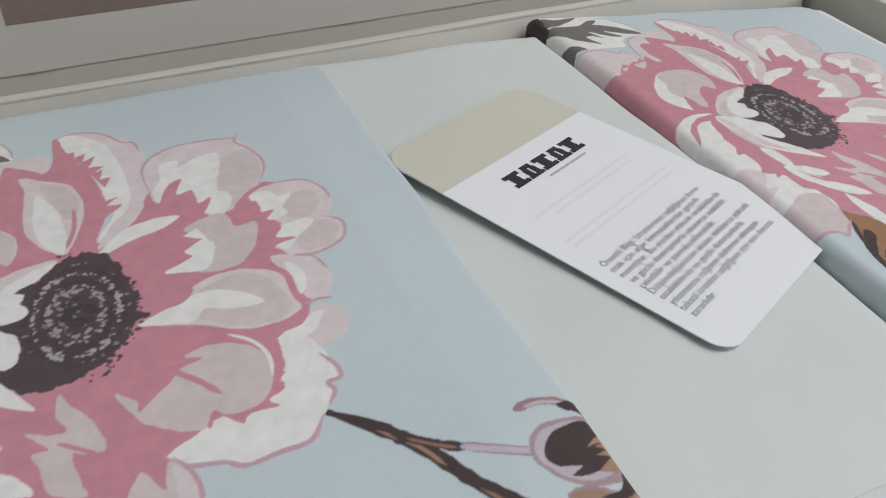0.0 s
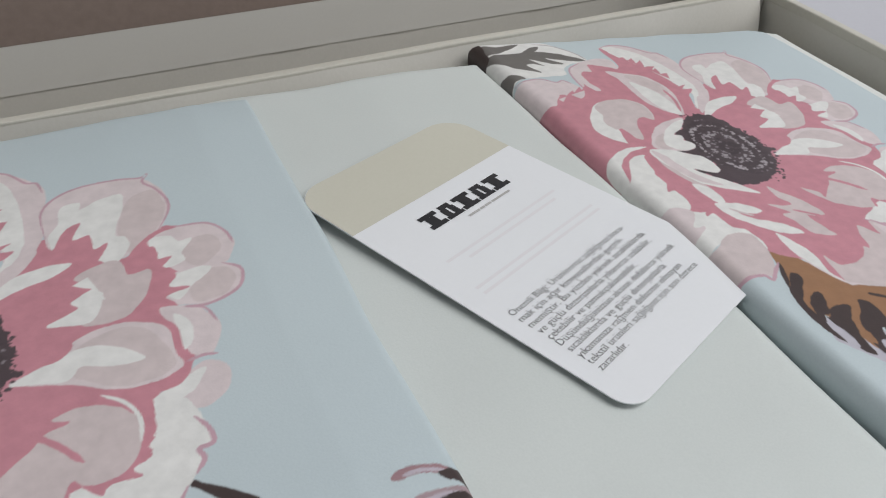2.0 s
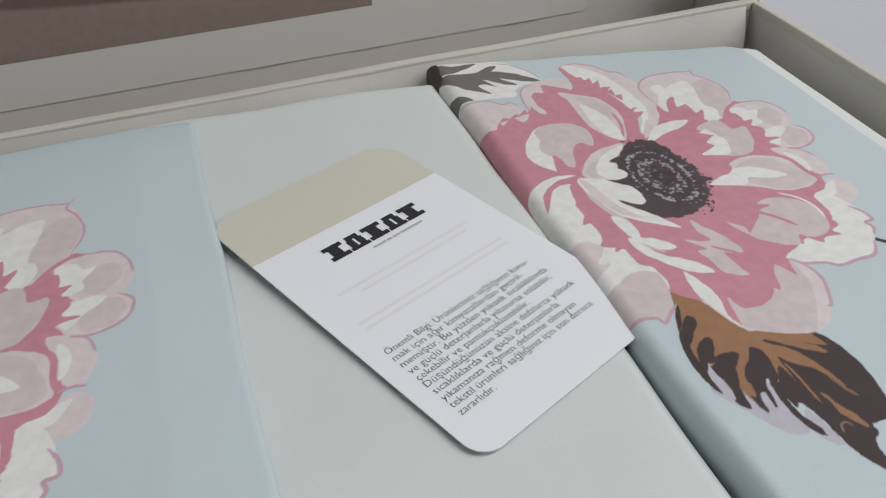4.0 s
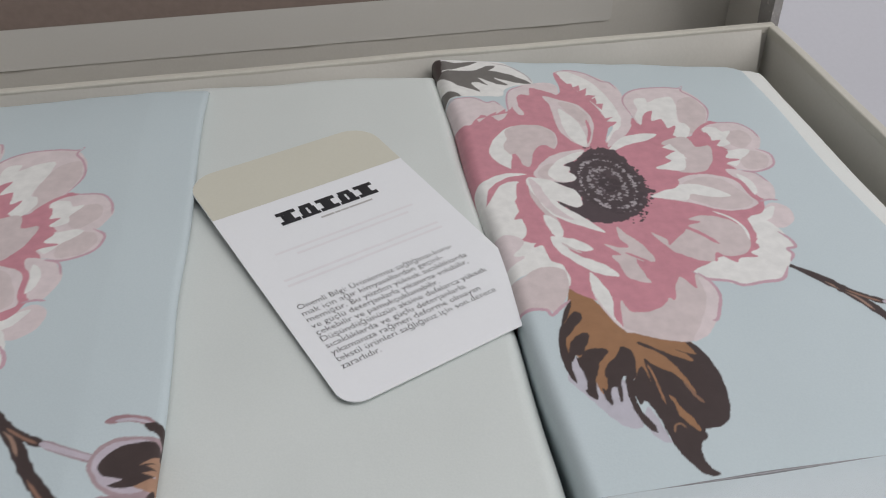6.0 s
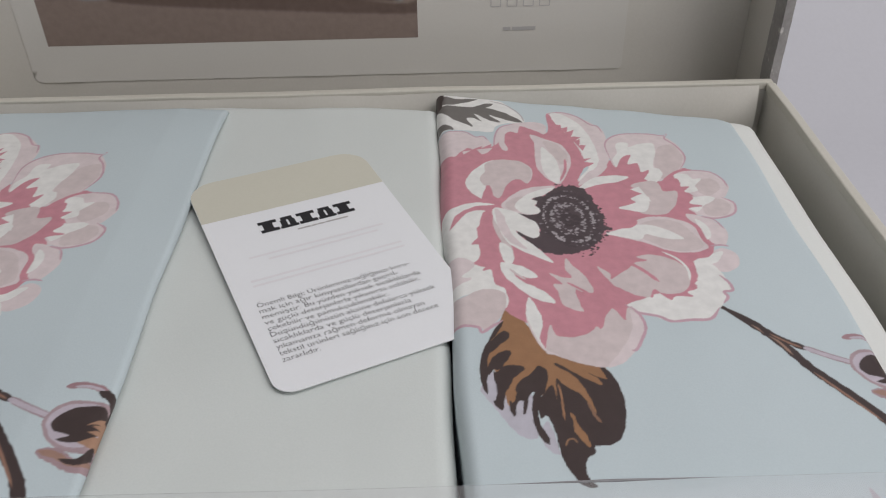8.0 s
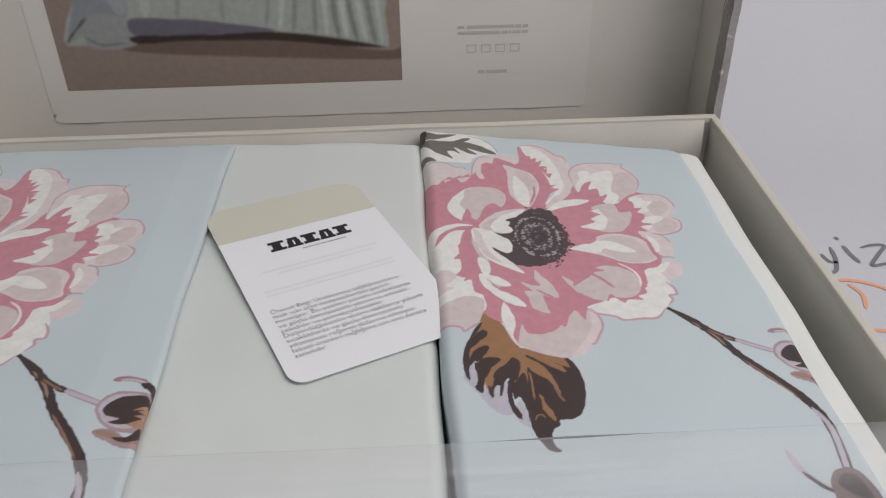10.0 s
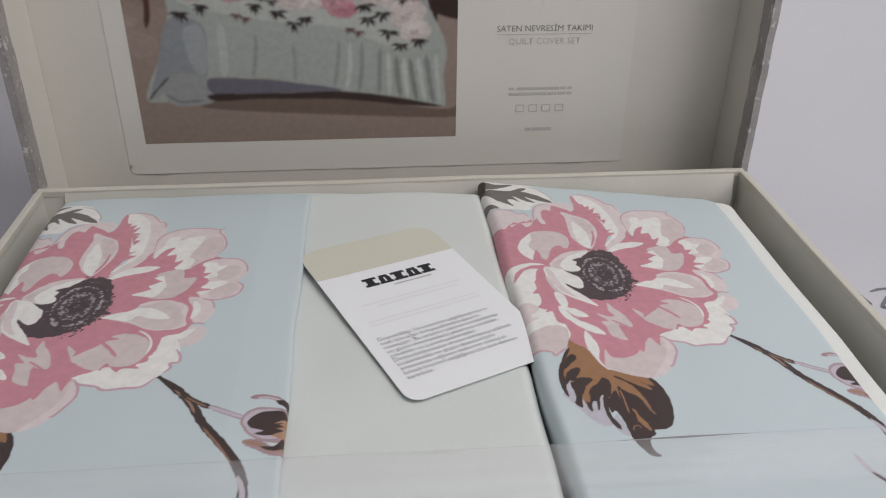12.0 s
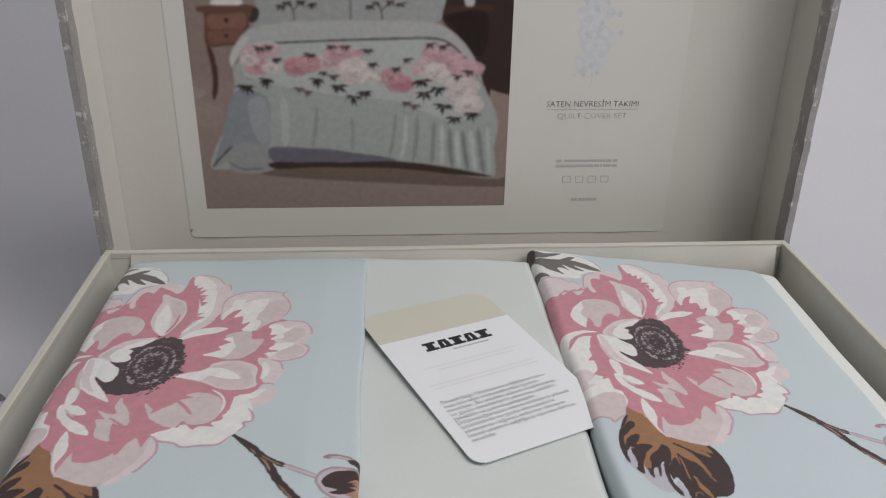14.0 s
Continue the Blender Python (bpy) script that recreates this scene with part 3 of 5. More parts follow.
    d.blob(SHELL, 2.09, 12.14, 2.42, 12.76, 2.97, 13.32, 3.61, 13.60, 4.46, 13.66, 3.96, 13.01, 3.39, 12.70, 3.59, 12.54, 3.54, 12.27, 3.34, 12.15, 3.66, 11.95, 3.58, 11.65, 3.11, 11.55, 2.48, 11.79)
    d.blob(PETAL, 2.26, 12.18, 2.51, 12.64, 3.01, 12.87, 3.03, 12.35, 2.79, 11.89, 2.50, 11.86)
    d.blob(CREAM, 2.68, 12.28, 3.14, 12.95, 3.80, 13.39, 4.39, 13.54, 3.96, 13.01, 3.39, 12.70, 3.61, 12.50, 3.49, 12.23, 3.66, 11.95, 3.58, 11.65, 3.12, 11.58, 2.76, 11.86)
    d.blob(CREAM, 1.83, 12.03, 2.60, 11.78, 3.07, 11.32, 3.39, 11.02, 3.47, 10.54, 3.35, 10.05, 3.06, 9.99, 2.73, 10.28, 2.52, 10.46, 2.67, 10.07, 3.06, 9.54, 3.41, 8.99, 3.67, 8.43, 3.12, 8.77, 2.48, 9.25, 2.05, 9.80, 1.87, 10.69, 1.70, 11.43)
    d.blob(SHELL, 1.82, 11.95, 2.12, 11.57, 2.22, 10.86, 2.41, 10.04, 2.80, 9.28, 2.32, 9.56, 2.04, 10.05, 1.85, 10.83)


def finished(d):
    """Colour and cover of a drawing, averaged two by two."""
    m, n = d.m // 2 * 2, d.n // 2 * 2
    c = (d.colour * d.cover[..., None])[:m, :n].reshape(m // 2, 2, n // 2, 2, 3).sum((1, 3))
    a = d.cover[:m, :n].reshape(m // 2, 2, n // 2, 2).sum((1, 3))
    motif = d.motif[:m, :n].reshape(m // 2, 2, n // 2, 2).max((1, 3))
    c = c / np.maximum(a, 1e-6)[..., None]
    known = a > 0
    for _ in range(3):
        total, weight = np.zeros_like(c), np.zeros(a.shape)
        for dj, di in ((0, 1), (0, -1), (1, 0), (-1, 0), (1, 1), (-1, -1), (1, -1), (-1, 1)):
            k = np.roll(known, (dj, di), (0, 1))
            total += np.roll(c, (dj, di), (0, 1)) * k[..., None]
            weight += k
        fresh = ~known & (weight > 0)
        c[fresh] = total[fresh] / weight[fresh][:, None]
        known |= fresh
    return c, a / 4, motif


def grid_mesh(name, places, keep, colour, cover, mat):
    """A mesh of the kept cells of a grid of places (m x n x 3), with colour and cover at its corners."""
    m, n = places.shape[:2]
    index = np.arange(m * n).reshape(m, n)
    quads = np.stack([index[:-1, :-1], index[:-1, 1:], index[1:, 1:], index[1:, :-1]], -1)[keep]
    used, inverse = np.unique(quads.reshape(-1), return_inverse=True)
    data = bpy.data.meshes.new(name)
    data.vertices.add(len(used))
    data.vertices.foreach_set("co", places.reshape(-1, 3)[used].astype(np.float32).ravel())
    data.loops.add(len(inverse))
    data.loops.foreach_set("vertex_index", inverse.astype(np.int32).ravel())
    data.polygons.add(len(quads))
    data.polygons.foreach_set("loop_start", np.arange(0, len(inverse), 4, dtype=np.int32))
    data.update(calc_edges=True)
    data.polygons.foreach_set("use_smooth", np.ones(len(quads), bool))
    layer = data.attributes.new("print", "FLOAT_COLOR", "POINT")
    rgba = np.concatenate([colour.reshape(-1, 3), cover.reshape(-1, 1)], 1)[used].astype(np.float32)
    layer.data.foreach_set("color", rgba.ravel())
    data.materials.append(mat)
    return new(name, data)


# ---- more materials ----
def printed(name, light, dark, rough=0.5, bump=0.12, grain=1500, blot=10, spec=0.5):
    """Cloth or paper that carries a print: the print's colour where it covers, the plain one elsewhere."""
    m = surface(name, light, dark, grain, blot, rough, bump, 0.0003, spec)
    tree = m.node_tree
    b = tree.nodes["Principled BSDF"]
    plain = b.inputs["Base Color"].links[0].from_socket
    layer = tree.nodes.new("ShaderNodeAttribute")
    layer.attribute_name = "print"
    ink = node(tree, "ShaderNodeTexNoise", Scale=260, Detail=3.0)
    tree.links.new(tree.nodes["Texture Coordinate"].outputs["Object"], ink.inputs["Vector"])
    shade = tree.nodes.new("ShaderNodeMix")
    shade.data_type, shade.blend_type = "RGBA", "MULTIPLY"
    shade.inputs[0].default_value = 1
    tree.links.new(layer.outputs["Color"], shade.inputs[6])
    tree.links.new(mixed(tree, (0.93, 0.93, 0.93), (1.05, 1.05, 1.05), ramp(tree, ink.outputs[0], 0.3, 0.7)), shade.inputs[7])
    tree.links.new(mixed(tree, plain, shade.outputs[2], layer.outputs["Alpha"]), b.inputs["Base Color"])
    return m


PRINTED = printed("printed_blue_satin", (0.575, 0.66, 0.683), (0.53, 0.615, 0.642))
PICTURE = printed("printed_glossy_paper", (0.685, 0.67, 0.62), (0.66, 0.645, 0.60), 0.5, 0.03, 700, 8, 0.2)
SHEET = surface("white_glossy_paper", (0.685, 0.67, 0.62), (0.66, 0.645, 0.60), 700, 8, 0.35, 0.03)
BEIGE = surface("beige_print", (0.65, 0.64, 0.545), (0.62, 0.61, 0.515), 900, 20, 0.45, 0.04)
INK = surface("black_ink", (0.022, 0.022, 0.026), (0.016, 0.016, 0.02), 900, 20, 0.5, 0.02)
FAINT = surface("faint_pink_ink", (0.82, 0.815, 0.835), (0.79, 0.78, 0.80), 500, 300, 0.5, 0.02)
GREYINK = surface("grey_ink", (0.20, 0.20, 0.21), (0.16, 0.16, 0.17), 900, 20, 0.5, 0.02)
PALEINK = surface("pale_grey_ink", (0.50, 0.49, 0.48), (0.46, 0.45, 0.44), 900, 20, 0.5, 0.02)
ORANGE = surface("orange_ink", (0.80, 0.38, 0.22), (0.76, 0.35, 0.20), 900, 20, 0.5, 0.02)


def mottled_paper(name):
    """Grey cover paper with pale worn flecks."""
    m = surface(name, (0.36, 0.345, 0.33), (0.25, 0.24, 0.23), 420, 60, 0.45, 0.2)
    tree = m.node_tree
    b = tree.nodes["Principled BSDF"]
    plain = b.inputs["Base Color"].links[0].from_socket
    flecks = node(tree, "ShaderNodeTexNoise", Scale=130.0, Detail=4.0, Roughness=0.65)
    tree.links.new(tree.nodes["Texture Coordinate"].outputs["Object"], flecks.inputs["Vector"])
    tree.links.new(mixed(tree, plain, (0.60, 0.58, 0.55), ramp(tree, flecks.outputs[0], 0.57, 0.64)), b.inputs["Base Color"])
    return m


MOTTLED = mottled_paper("mottled_grey_cover_paper")
BOARD = surface("wrapped_rim_paper", (0.62, 0.60, 0.53), (0.57, 0.55, 0.48), 700, 30, 0.45, 0.15)
UNDER = surface("white_cotton", (0.78, 0.80, 0.77), (0.74, 0.76, 0.73), 1500, 12, 0.6, 0.15)

FILM_EDGE = surface("grey_film_edge", (0.30, 0.30, 0.31), (0.22, 0.22, 0.23), 900, 60, 0.3, 0.05)
FILM, tree, b = material("clear_plastic_film", 0.05)
clear = tree.nodes.new("ShaderNodeBsdfTransparent")
clear.inputs[0].default_value = (0.975, 0.98, 0.985, 1)
gloss = node(tree, "ShaderNodeBsdfGlossy", Roughness=0.09)
rim_light = node(tree, "ShaderNodeFresnel", IOR=1.7)
# streaky diffuse white: the plastic's haze, plus room reflections put into the colour
haze = node(tree, "ShaderNodeBsdfDiffuse", Color=(0.8, 0.8, 0.82, 1))
milky = node(tree, "ShaderNodeMixShader", Fac=0.16)
glare_streaks = node(tree, "ShaderNodeTexNoise", Scale=1.0, Detail=1.0)
spread = tree.nodes.new("ShaderNodeMapping")
spread.inputs["Scale"].default_value = (4.0, 75.0, 30.0)
tree.links.new(tree.nodes.new("ShaderNodeTexCoord").outputs["Object"], spread.inputs["Vector"])
tree.links.new(spread.outputs[0], glare_streaks.inputs["Vector"])
band = tree.nodes.new("ShaderNodeMapRange")
band.inputs[1].default_value, band.inputs[2].default_value = 0.35, 0.68
band.inputs[3].default_value, band.inputs[4].default_value = 0.12, 0.27
tree.links.new(glare_streaks.outputs[0], band.inputs[0])
tree.links.new(band.outputs[0], milky.inputs[0])
tree.links.new(clear.outputs[0], milky.inputs[1])
tree.links.new(haze.outputs[0], milky.inputs[2])
both = tree.nodes.new("ShaderNodeMixShader")
tree.links.new(rim_light.outputs[0], both.inputs[0])
tree.links.new(milky.outputs[0], both.inputs[1])
tree.links.new(gloss.outputs[0], both.inputs[2])
tree.links.new(both.outputs[0], tree.nodes["Material Output"].inputs[0])
tree.nodes.remove(b)


# ---- setting ----
def sweep(s, t):
    """White paper: flat under the box, then curving up behind it."""
    x, run = -1.6 + 3.2 * s, 3.6 * t
    flat, r = 1.70, 0.30
    if run < flat:
        return x, -1.6 + run, TABLE
    a = (run - flat) / r
    if a < math.pi / 2:
        return x, -1.6 + flat + r * math.sin(a), TABLE + r * (1 - math.cos(a))
    return x, -1.6 + flat + r + 0.01 * math.sin(x * 2), TABLE + r + run - flat - r * math.pi / 2


tagged(mesh("backdrop", sheet(8, 240, sweep), WHITE, True), kind="structure")
tagged(mesh("table", box(-1.6, -1.6, TABLE - 0.05, 1.6, 0.6, TABLE - 0.004), PLASTER), kind="structure")
# unseen plain white room, added round the table to bounce the light
tagged(mesh("floor", box(-2, -2.4, -0.85, 2, 0.9, -0.80), PLASTER), kind="structure")
tagged(mesh("wall_north", box(-2, 0.8, -0.8, 2, 0.9, 2.4), PLASTER), kind="structure")
tagged(mesh("wall_south", box(-2, -2.5, -0.8, 2, -2.4, 2.4), PLASTER), kind="structure")
tagged(mesh("wall_west", box(-2.1, -2.4, -0.8, -2, 0.8, 2.4), PLASTER), kind="structure")
tagged(mesh("wall_east", box(2, -2.4, -0.8, 2.1, 0.8, 2.4), PLASTER), kind="structure")
tagged(mesh("ceiling", box(-2, -2.4, 2.4, 2, 0.8, 2.5), PLASTER), kind="structure")


# ---- the box ----
def wavy_wall(length, height, thick, seed, amount=0.0008):
    """A lined board wall along x, standing on z = 0, its lining slightly slack."""
    bm = box(0, 0, 0, length, thick, height, 0.0007)
    bmesh.ops.subdivide_edges(bm, edges=[e for e in bm.edges if abs((e.verts[0].co - e.verts[1].co).x) > length * 0.9], cuts=40, use_grid_fill=True)
    for v in bm.verts:
        k = amount * noise.noise(Vector((v.co.x * 14, seed, v.co.z * 9)))
        v.co.y += k
        v.co.z += k * 0.8 if v.co.z > height * 0.8 else 0
    return bm


def tray():
    thick, h = 0.0035, RIM - TABLE
    ob = part("tray", box(-HALF + 0.004, -DEEP + 0.004, TABLE, HALF - 0.004, -0.004, TABLE + 0.003), LINING, gift_box, "shallow tray with pale paper-wrapped rim")
    made = []
    for name, length, m in (("back_wall", 2 * HALF, pose(-HALF, -thick, TABLE)), ("front_wall", 2 * HALF, pose(-HALF, -DEEP, TABLE)),
                            ("left_wall", DEEP - 2 * thick, pose(-HALF, -thick, TABLE, 0, 0, -90)), ("right_wall", DEEP - 2 * thick, pose(HALF - thick, -thick, TABLE, 0, 0, -90))):
        bm = wavy_wall(length, h, thick, len(name))
        bm.transform(m)
        made.append(part(name, bm, LINING, ob, smooth=False))
    for name, size, m in (("back_rim", 2 * HALF, pose(-HALF, -thick - 0.0004, RIM - 0.004)), ("left_rim", DEEP - 2 * thick - 0.001, pose(-HALF - 0.0003, -thick - 0.0008, RIM - 0.004, 0, 0, -90)),
                          ("right_rim", DEEP - 2 * thick - 0.001, pose(HALF - thick - 0.0004, -thick - 0.0008, RIM - 0.004, 0, 0, -90))):
        bm = wavy_wall(size, 0.0046, thick + 0.0008, 3 + len(name), 0.0005)
        bm.transform(m)
        made.append(part(name, bm, BOARD, ob, "pale paper-wrapped rim"))
    # folded lining at the back corner: a slack flap with its vertical crease
    flap = sheet(120, 10, lambda s, t: (HALF - 0.0070 - 0.0020 * t - 0.403 * s, -0.0040 - (0.0030 + 0.0012 * noise.noise(Vector((s * 9, 0, 4)))) * math.sin(t * 2.2) - 0.0045 * t * math.exp(-28 * s), RIM - 0.0010 - 0.0245 * t + 0.0006 * noise.noise(Vector((s * 14, t, 1)))))
    made.append(part("lining_flap", flap, LINING, ob, "slack fold of lining paper", True))
    return ob


def lid():
    thick, wide = 0.0035, HALF + 0.003
    y0, y1, top = 0.0015, LID + thick, RIM + DEEP - 0.01
    ob = part("lid", box(-wide, LID, TABLE, wide, y1, top), LINING, gift_box, "upright lid edged with mottled grey paper")
    made = []
    strip = 0.011
    for name, side in (("left_wall", -1), ("right_wall", 1)):
        a, c = sorted((side * (wide - thick), side * wide))
        made.append(part(name, box(a, y0, TABLE, c, LID - 0.0002, top, 0.0006), LINING, ob))
        inner = side * (wide - thick)
        a, c = sorted((inner - side * 0.0006, inner + side * 0.0002))
        bm = sheet(2, 90, lambda s, t: (inner - side * (0.0006 if s > 0 else 0.0004), y0 - 0.0004 + s * (strip + 0.0015 * noise.noise(Vector((3 * side, t * 30, 0)))), TABLE + 0.002 + t * (top - TABLE - 0.004)))
        made.append(part("turn_in", bm, MOTTLED, ob, "mottled grey cover paper turned over the edge"))
        # the covered front edge, with a slightly nicked outline
        a, c = sorted((side * (wide - thick - 0.0003), side * (wide + 0.0005)))
        bm = box(a, y0 - 0.0011, TABLE, c, y0 - 0.0003, top)
        bmesh.ops.subdivide_edges(bm, edges=[e for e in bm.edges if abs((e.verts[0].co - e.verts[1].co).z) > 0.1], cuts=160, use_grid_fill=True)
        for v in bm.verts:
            v.co.x += 0.0002 * noise.noise(Vector((side, v.co.z * 260, 0))) + 0.0004 * noise.noise(Vector((side, v.co.z * 60, 4)))
        made.append(part("cover_edge", bm, MOTTLED, ob, "mottled grey paper edge"))
    made.append(part("top_wall", box(-wide, y0, top, wide, y1, top + thick), LINING, ob))
    return ob


gift_box = tagged(empty("gift_box"), "open grey-beige cardboard gift box with its lid standing up", "box")
tray()
lid()


# ---- cloth ----
class Cloth:
    """A folded cloth with rounded edges, addressed by the print's centimetres p (along x) and q (along y)."""

    def __init__(self, x0, x1, y0, back, top, foot, rl, rr, shift=(0.0, 0.0), seed=0, wave=0.0007):
        self.x0, self.x1, self.y0, self.back, self.top, self.foot = x0, x1, y0, back, top, foot
        self.rl, self.rr, self.shift, self.seed, self.wave, self.curl = rl, rr, shift, seed, wave, False
        self.scale, self.lean, self.lean_at, self.lean_over = (1.0, 1.0), 0.0, x0, 0.06

    def at(self, u, v, lift=0.0):
        """u, v: metres along the cloth, past an edge they run down its side."""
        x, drop, out = u, 0.0, Vector((0, 0, 1))
        for edge, side, r in ((self.x0, -1, self.rl), (self.x1, 1, self.rr)):
            past = (u - edge) * side + r
            if past > 0:
                under = self.curl and side > 0
                a = min(past / r, math.pi if under else math.pi / 2)
                rest = max(0, past - r * a)
                x = edge + side * (r * math.sin(a) - r) - (rest if under else 0)
                drop = r * (1 - math.cos(a)) + (0 if under else rest)
                out = Vector((side * math.sin(a), 0, math.cos(a)))
        y = v
        hind = self.back(x)
        for edge, side, r in ((self.y0, -1, 0.006), (hind, 1, 0.005)):
            past = (v - edge) * side + r
            if past > 0:
                a = min(past / r, math.pi / 2)
                y = edge + side * (r * math.sin(a) - r)
                drop = max(drop, r * (1 - math.cos(a)) + max(0, past - r * math.pi / 2))
        s = self.seed
        z = self.top(x, y) + self.wave * noise.noise(Vector((x * 16, y * 16, s))) + 0.35 * self.wave * noise.noise(Vector((x * 55, y * 40, s + 3)))
        z = max(z - drop, self.foot)
        x += 0.0012 * noise.noise(Vector((s, y * 22, 5)))
        # the edge that slants away towards the front
        x += self.lean * max(0, -y - 0.10) * max(0, 1 - abs(x - self.lean_at) / self.lean_over)
        return Vector((x, y, z)) + out * lift

    def body(self):
        left, right = self.x0 - 0.03, self.x1 + 0.03
        nu, nv = int((right - left) / 0.0009), int((0.36) / 0.0020)
        return sheet(nu, nv, lambda s, t: self.at(left + s * (right - left), self.y0 - 0.02 + t * (-self.y0 + 0.02 + 0.02)))


def pillowcase(cloth, label, art, p_range, q_range):
    colour, cover, motif, step, p0, q0 = art
    ob = mesh("pillowcase", cloth.body(), BLUE, True)
    tagged(ob, label, "pillowcase", "folded pillowcases in the box")
    m, n = cover.shape
    i0, i1 = max(0, int((p_range[0] - p0) / step)), min(n, int((p_range[1] - p0) / step))
    j0, j1 = max(0, int((q_range[0] - q0) / step)), min(m, int((q_range[1] - q0) / step))
    colour, cover, motif = colour[j0:j1, i0:i1], cover[j0:j1, i0:i1], motif[j0:j1, i0:i1]
    near = np.zeros(motif.shape, motif.dtype)
    for dj in (-2, -1, 0, 1, 2):
        for di in (-2, -1, 0, 1, 2):
            near = np.maximum(near, np.roll(np.roll(motif, dj, 0), di, 1))
    us = ((np.arange(i0, i1) + 0.5) * step + p0) / 100 * cloth.scale[0] - 0.20 + cloth.shift[0]
    vs = ((np.arange(j0, j1) + 0.5) * step + q0) / 100 * cloth.scale[1] - 0.25 + cloth.shift[1]
    places = np.zeros((*near.shape, 3))
    for j in range(near.shape[0]):
        for i in np.nonzero(near[j])[0]:
            places[j, i] = cloth.at(us[i], vs[j], 0.00003)
    whole = (near[:-1, :-1] > 0) & (near[:-1, 1:] > 0) & (near[1:, 1:] > 0) & (near[1:, :-1] > 0)
    for kind, name in ((FLOWER, "printed_flower"), (LEAF, "printed_leaf"), (TWIG, "printed_twig"), (SPRIG, "printed_sprig"), (BUD, "printed_bud"), (SEPAL, "printed_sepal")):
        keep = whole & (near[:-1, :-1] == kind)
        if keep.any():
            p = grid_mesh(name, places, keep, colour, cover, PRINTED)
            p.parent = ob
            tagged(p, {FLOWER: "large pink and white printed flower", LEAF: "brown printed leaf with lilac shade", TWIG: "brown printed twig with a bud", SPRIG: "dark grey and white printed leaves", BUD: "brown and lilac printed bud", SEPAL: "brown and mauve printed sepal"}[kind])
    return ob


art = Drawing(-2.6, -6.0, 15.4, 23.0, 0.018)
draw_print(art)
art = (*finished(art), 0.036, -2.6, -6.0)

left_cloth = Cloth(-0.1935, -0.0535, -0.312, lambda x: -0.0205 - 0.002 * noise.noise(Vector((x * 30, 1, 1))), lambda x, y: 0.0868 - 0.004 * max(0, (y + 0.06) / 0.05) ** 2 - 0.0015 * max(0, (-0.17 - x) / 0.02) ** 2 - 0.0018 * max(0, (x + 0.075) / 0.02), 0.045, 0.006, 0.0019, (0, 0), 1)
right_cloth = Cloth(0.0456, 0.1845, -0.312, lambda x: -0.007 - 0.021 * max(0, (x - 0.05) / 0.13) - 0.006 * max(0, (x - 0.176) / 0.009) ** 2 - 0.0015 * noise.noise(Vector((x * 40, 2, 1))), lambda x, y: 0.0813 - 0.042 * (x - 0.05), 0.035, 0.0058, 0.003, (0.2497, 0.0225), 2)
right_cloth.scale, right_cloth.lean, right_cloth.lean_over = (0.9613, 0.989), 0.022, 0.014
left_cloth.curl, left_cloth.scale = True, (1.008, 1.0)
pillowcase(left_cloth, "pale blue flowered satin pillowcase folded beside the ivory cover", art, (0.2, 15.3), (-5.9, 22.6))
pillowcase(right_cloth, "pale blue flowered satin pillowcase folded over a card corner", art, (-2.2, 14.3), (-5.9, 22.6))

ivory = Cloth(-0.075, 0.0468, -0.312, lambda x: -0.0125 - 0.0025 * noise.noise(Vector((x * 25, 5, 1))) - 0.004 * max(0, (x - 0.01) / 0.04), lambda x, y: 0.0800 - 0.02 * (x + 0.055) - 0.018 * max(0, -y - 0.14), 0.02, 0.004, 0.006, (0, 0), 7, 0.0009)
tagged(mesh("duvet_cover", ivory.body(), IVORY, True), "plain ivory satin duvet cover folded flat in the box", "duvet cover")
under = Cloth(0.056, 0.1965, -0.313, lambda x: -0.0225 - 0.004 * max(0, (x - 0.05) / 0.13) - 0.008 * max(0, (x - 0.186) / 0.0105) ** 2, lambda x, y: 0.0752 - 0.003 * max(0, (x - 0.1) / 0.09), 0.02, 0.004, 0.006, (0, 0), 9)
tagged(mesh("bed_sheet", under.body(), UNDER, True), "white cotton bed sheet folded under the pillowcase", "bed sheet")
base_cloth = Cloth(-0.204, 0.2, -0.316, lambda x: -0.016, lambda x, y: 0.046, TABLE + 0.0035, 0.01, 0.01, (0, 0), 11)
tagged(mesh("folded_linen", base_cloth.body(), UNDER, True), "white folded linen filling the bottom of the box", "linen")


# ---- writing ----
def writing(text, size):
    """The characters as a flat bmesh, baseline at y = 0, from x = 0."""
    data = bpy.data.curves.new("writing", "FONT")
    data.body, data.size, data.resolution_u, data.offset = text, size, 2, -0.011 * size
    ob = bpy.data.objects.new("writing", data)
    made = bpy.data.meshes.new_from_object(ob)
    bm = bmesh.new()
    bm.from_mesh(made)
    bpy.data.objects.remove(ob)
    bpy.data.curves.remove(data)
    bpy.data.meshes.remove(made)
    return bm


def fitted(text, width, height=None):
    """Writing scaled to a width (and a size of its own across it)."""
    bm = writing(text, 1.0)
    xs = [v.co.x for v in bm.verts]
    k = width / (max(xs) - min(xs))
    h = k if height is None else height
    for v in bm.verts:
        v.co = ((v.co.x - min(xs)) * k, v.co.y * h, 0)
    return bm


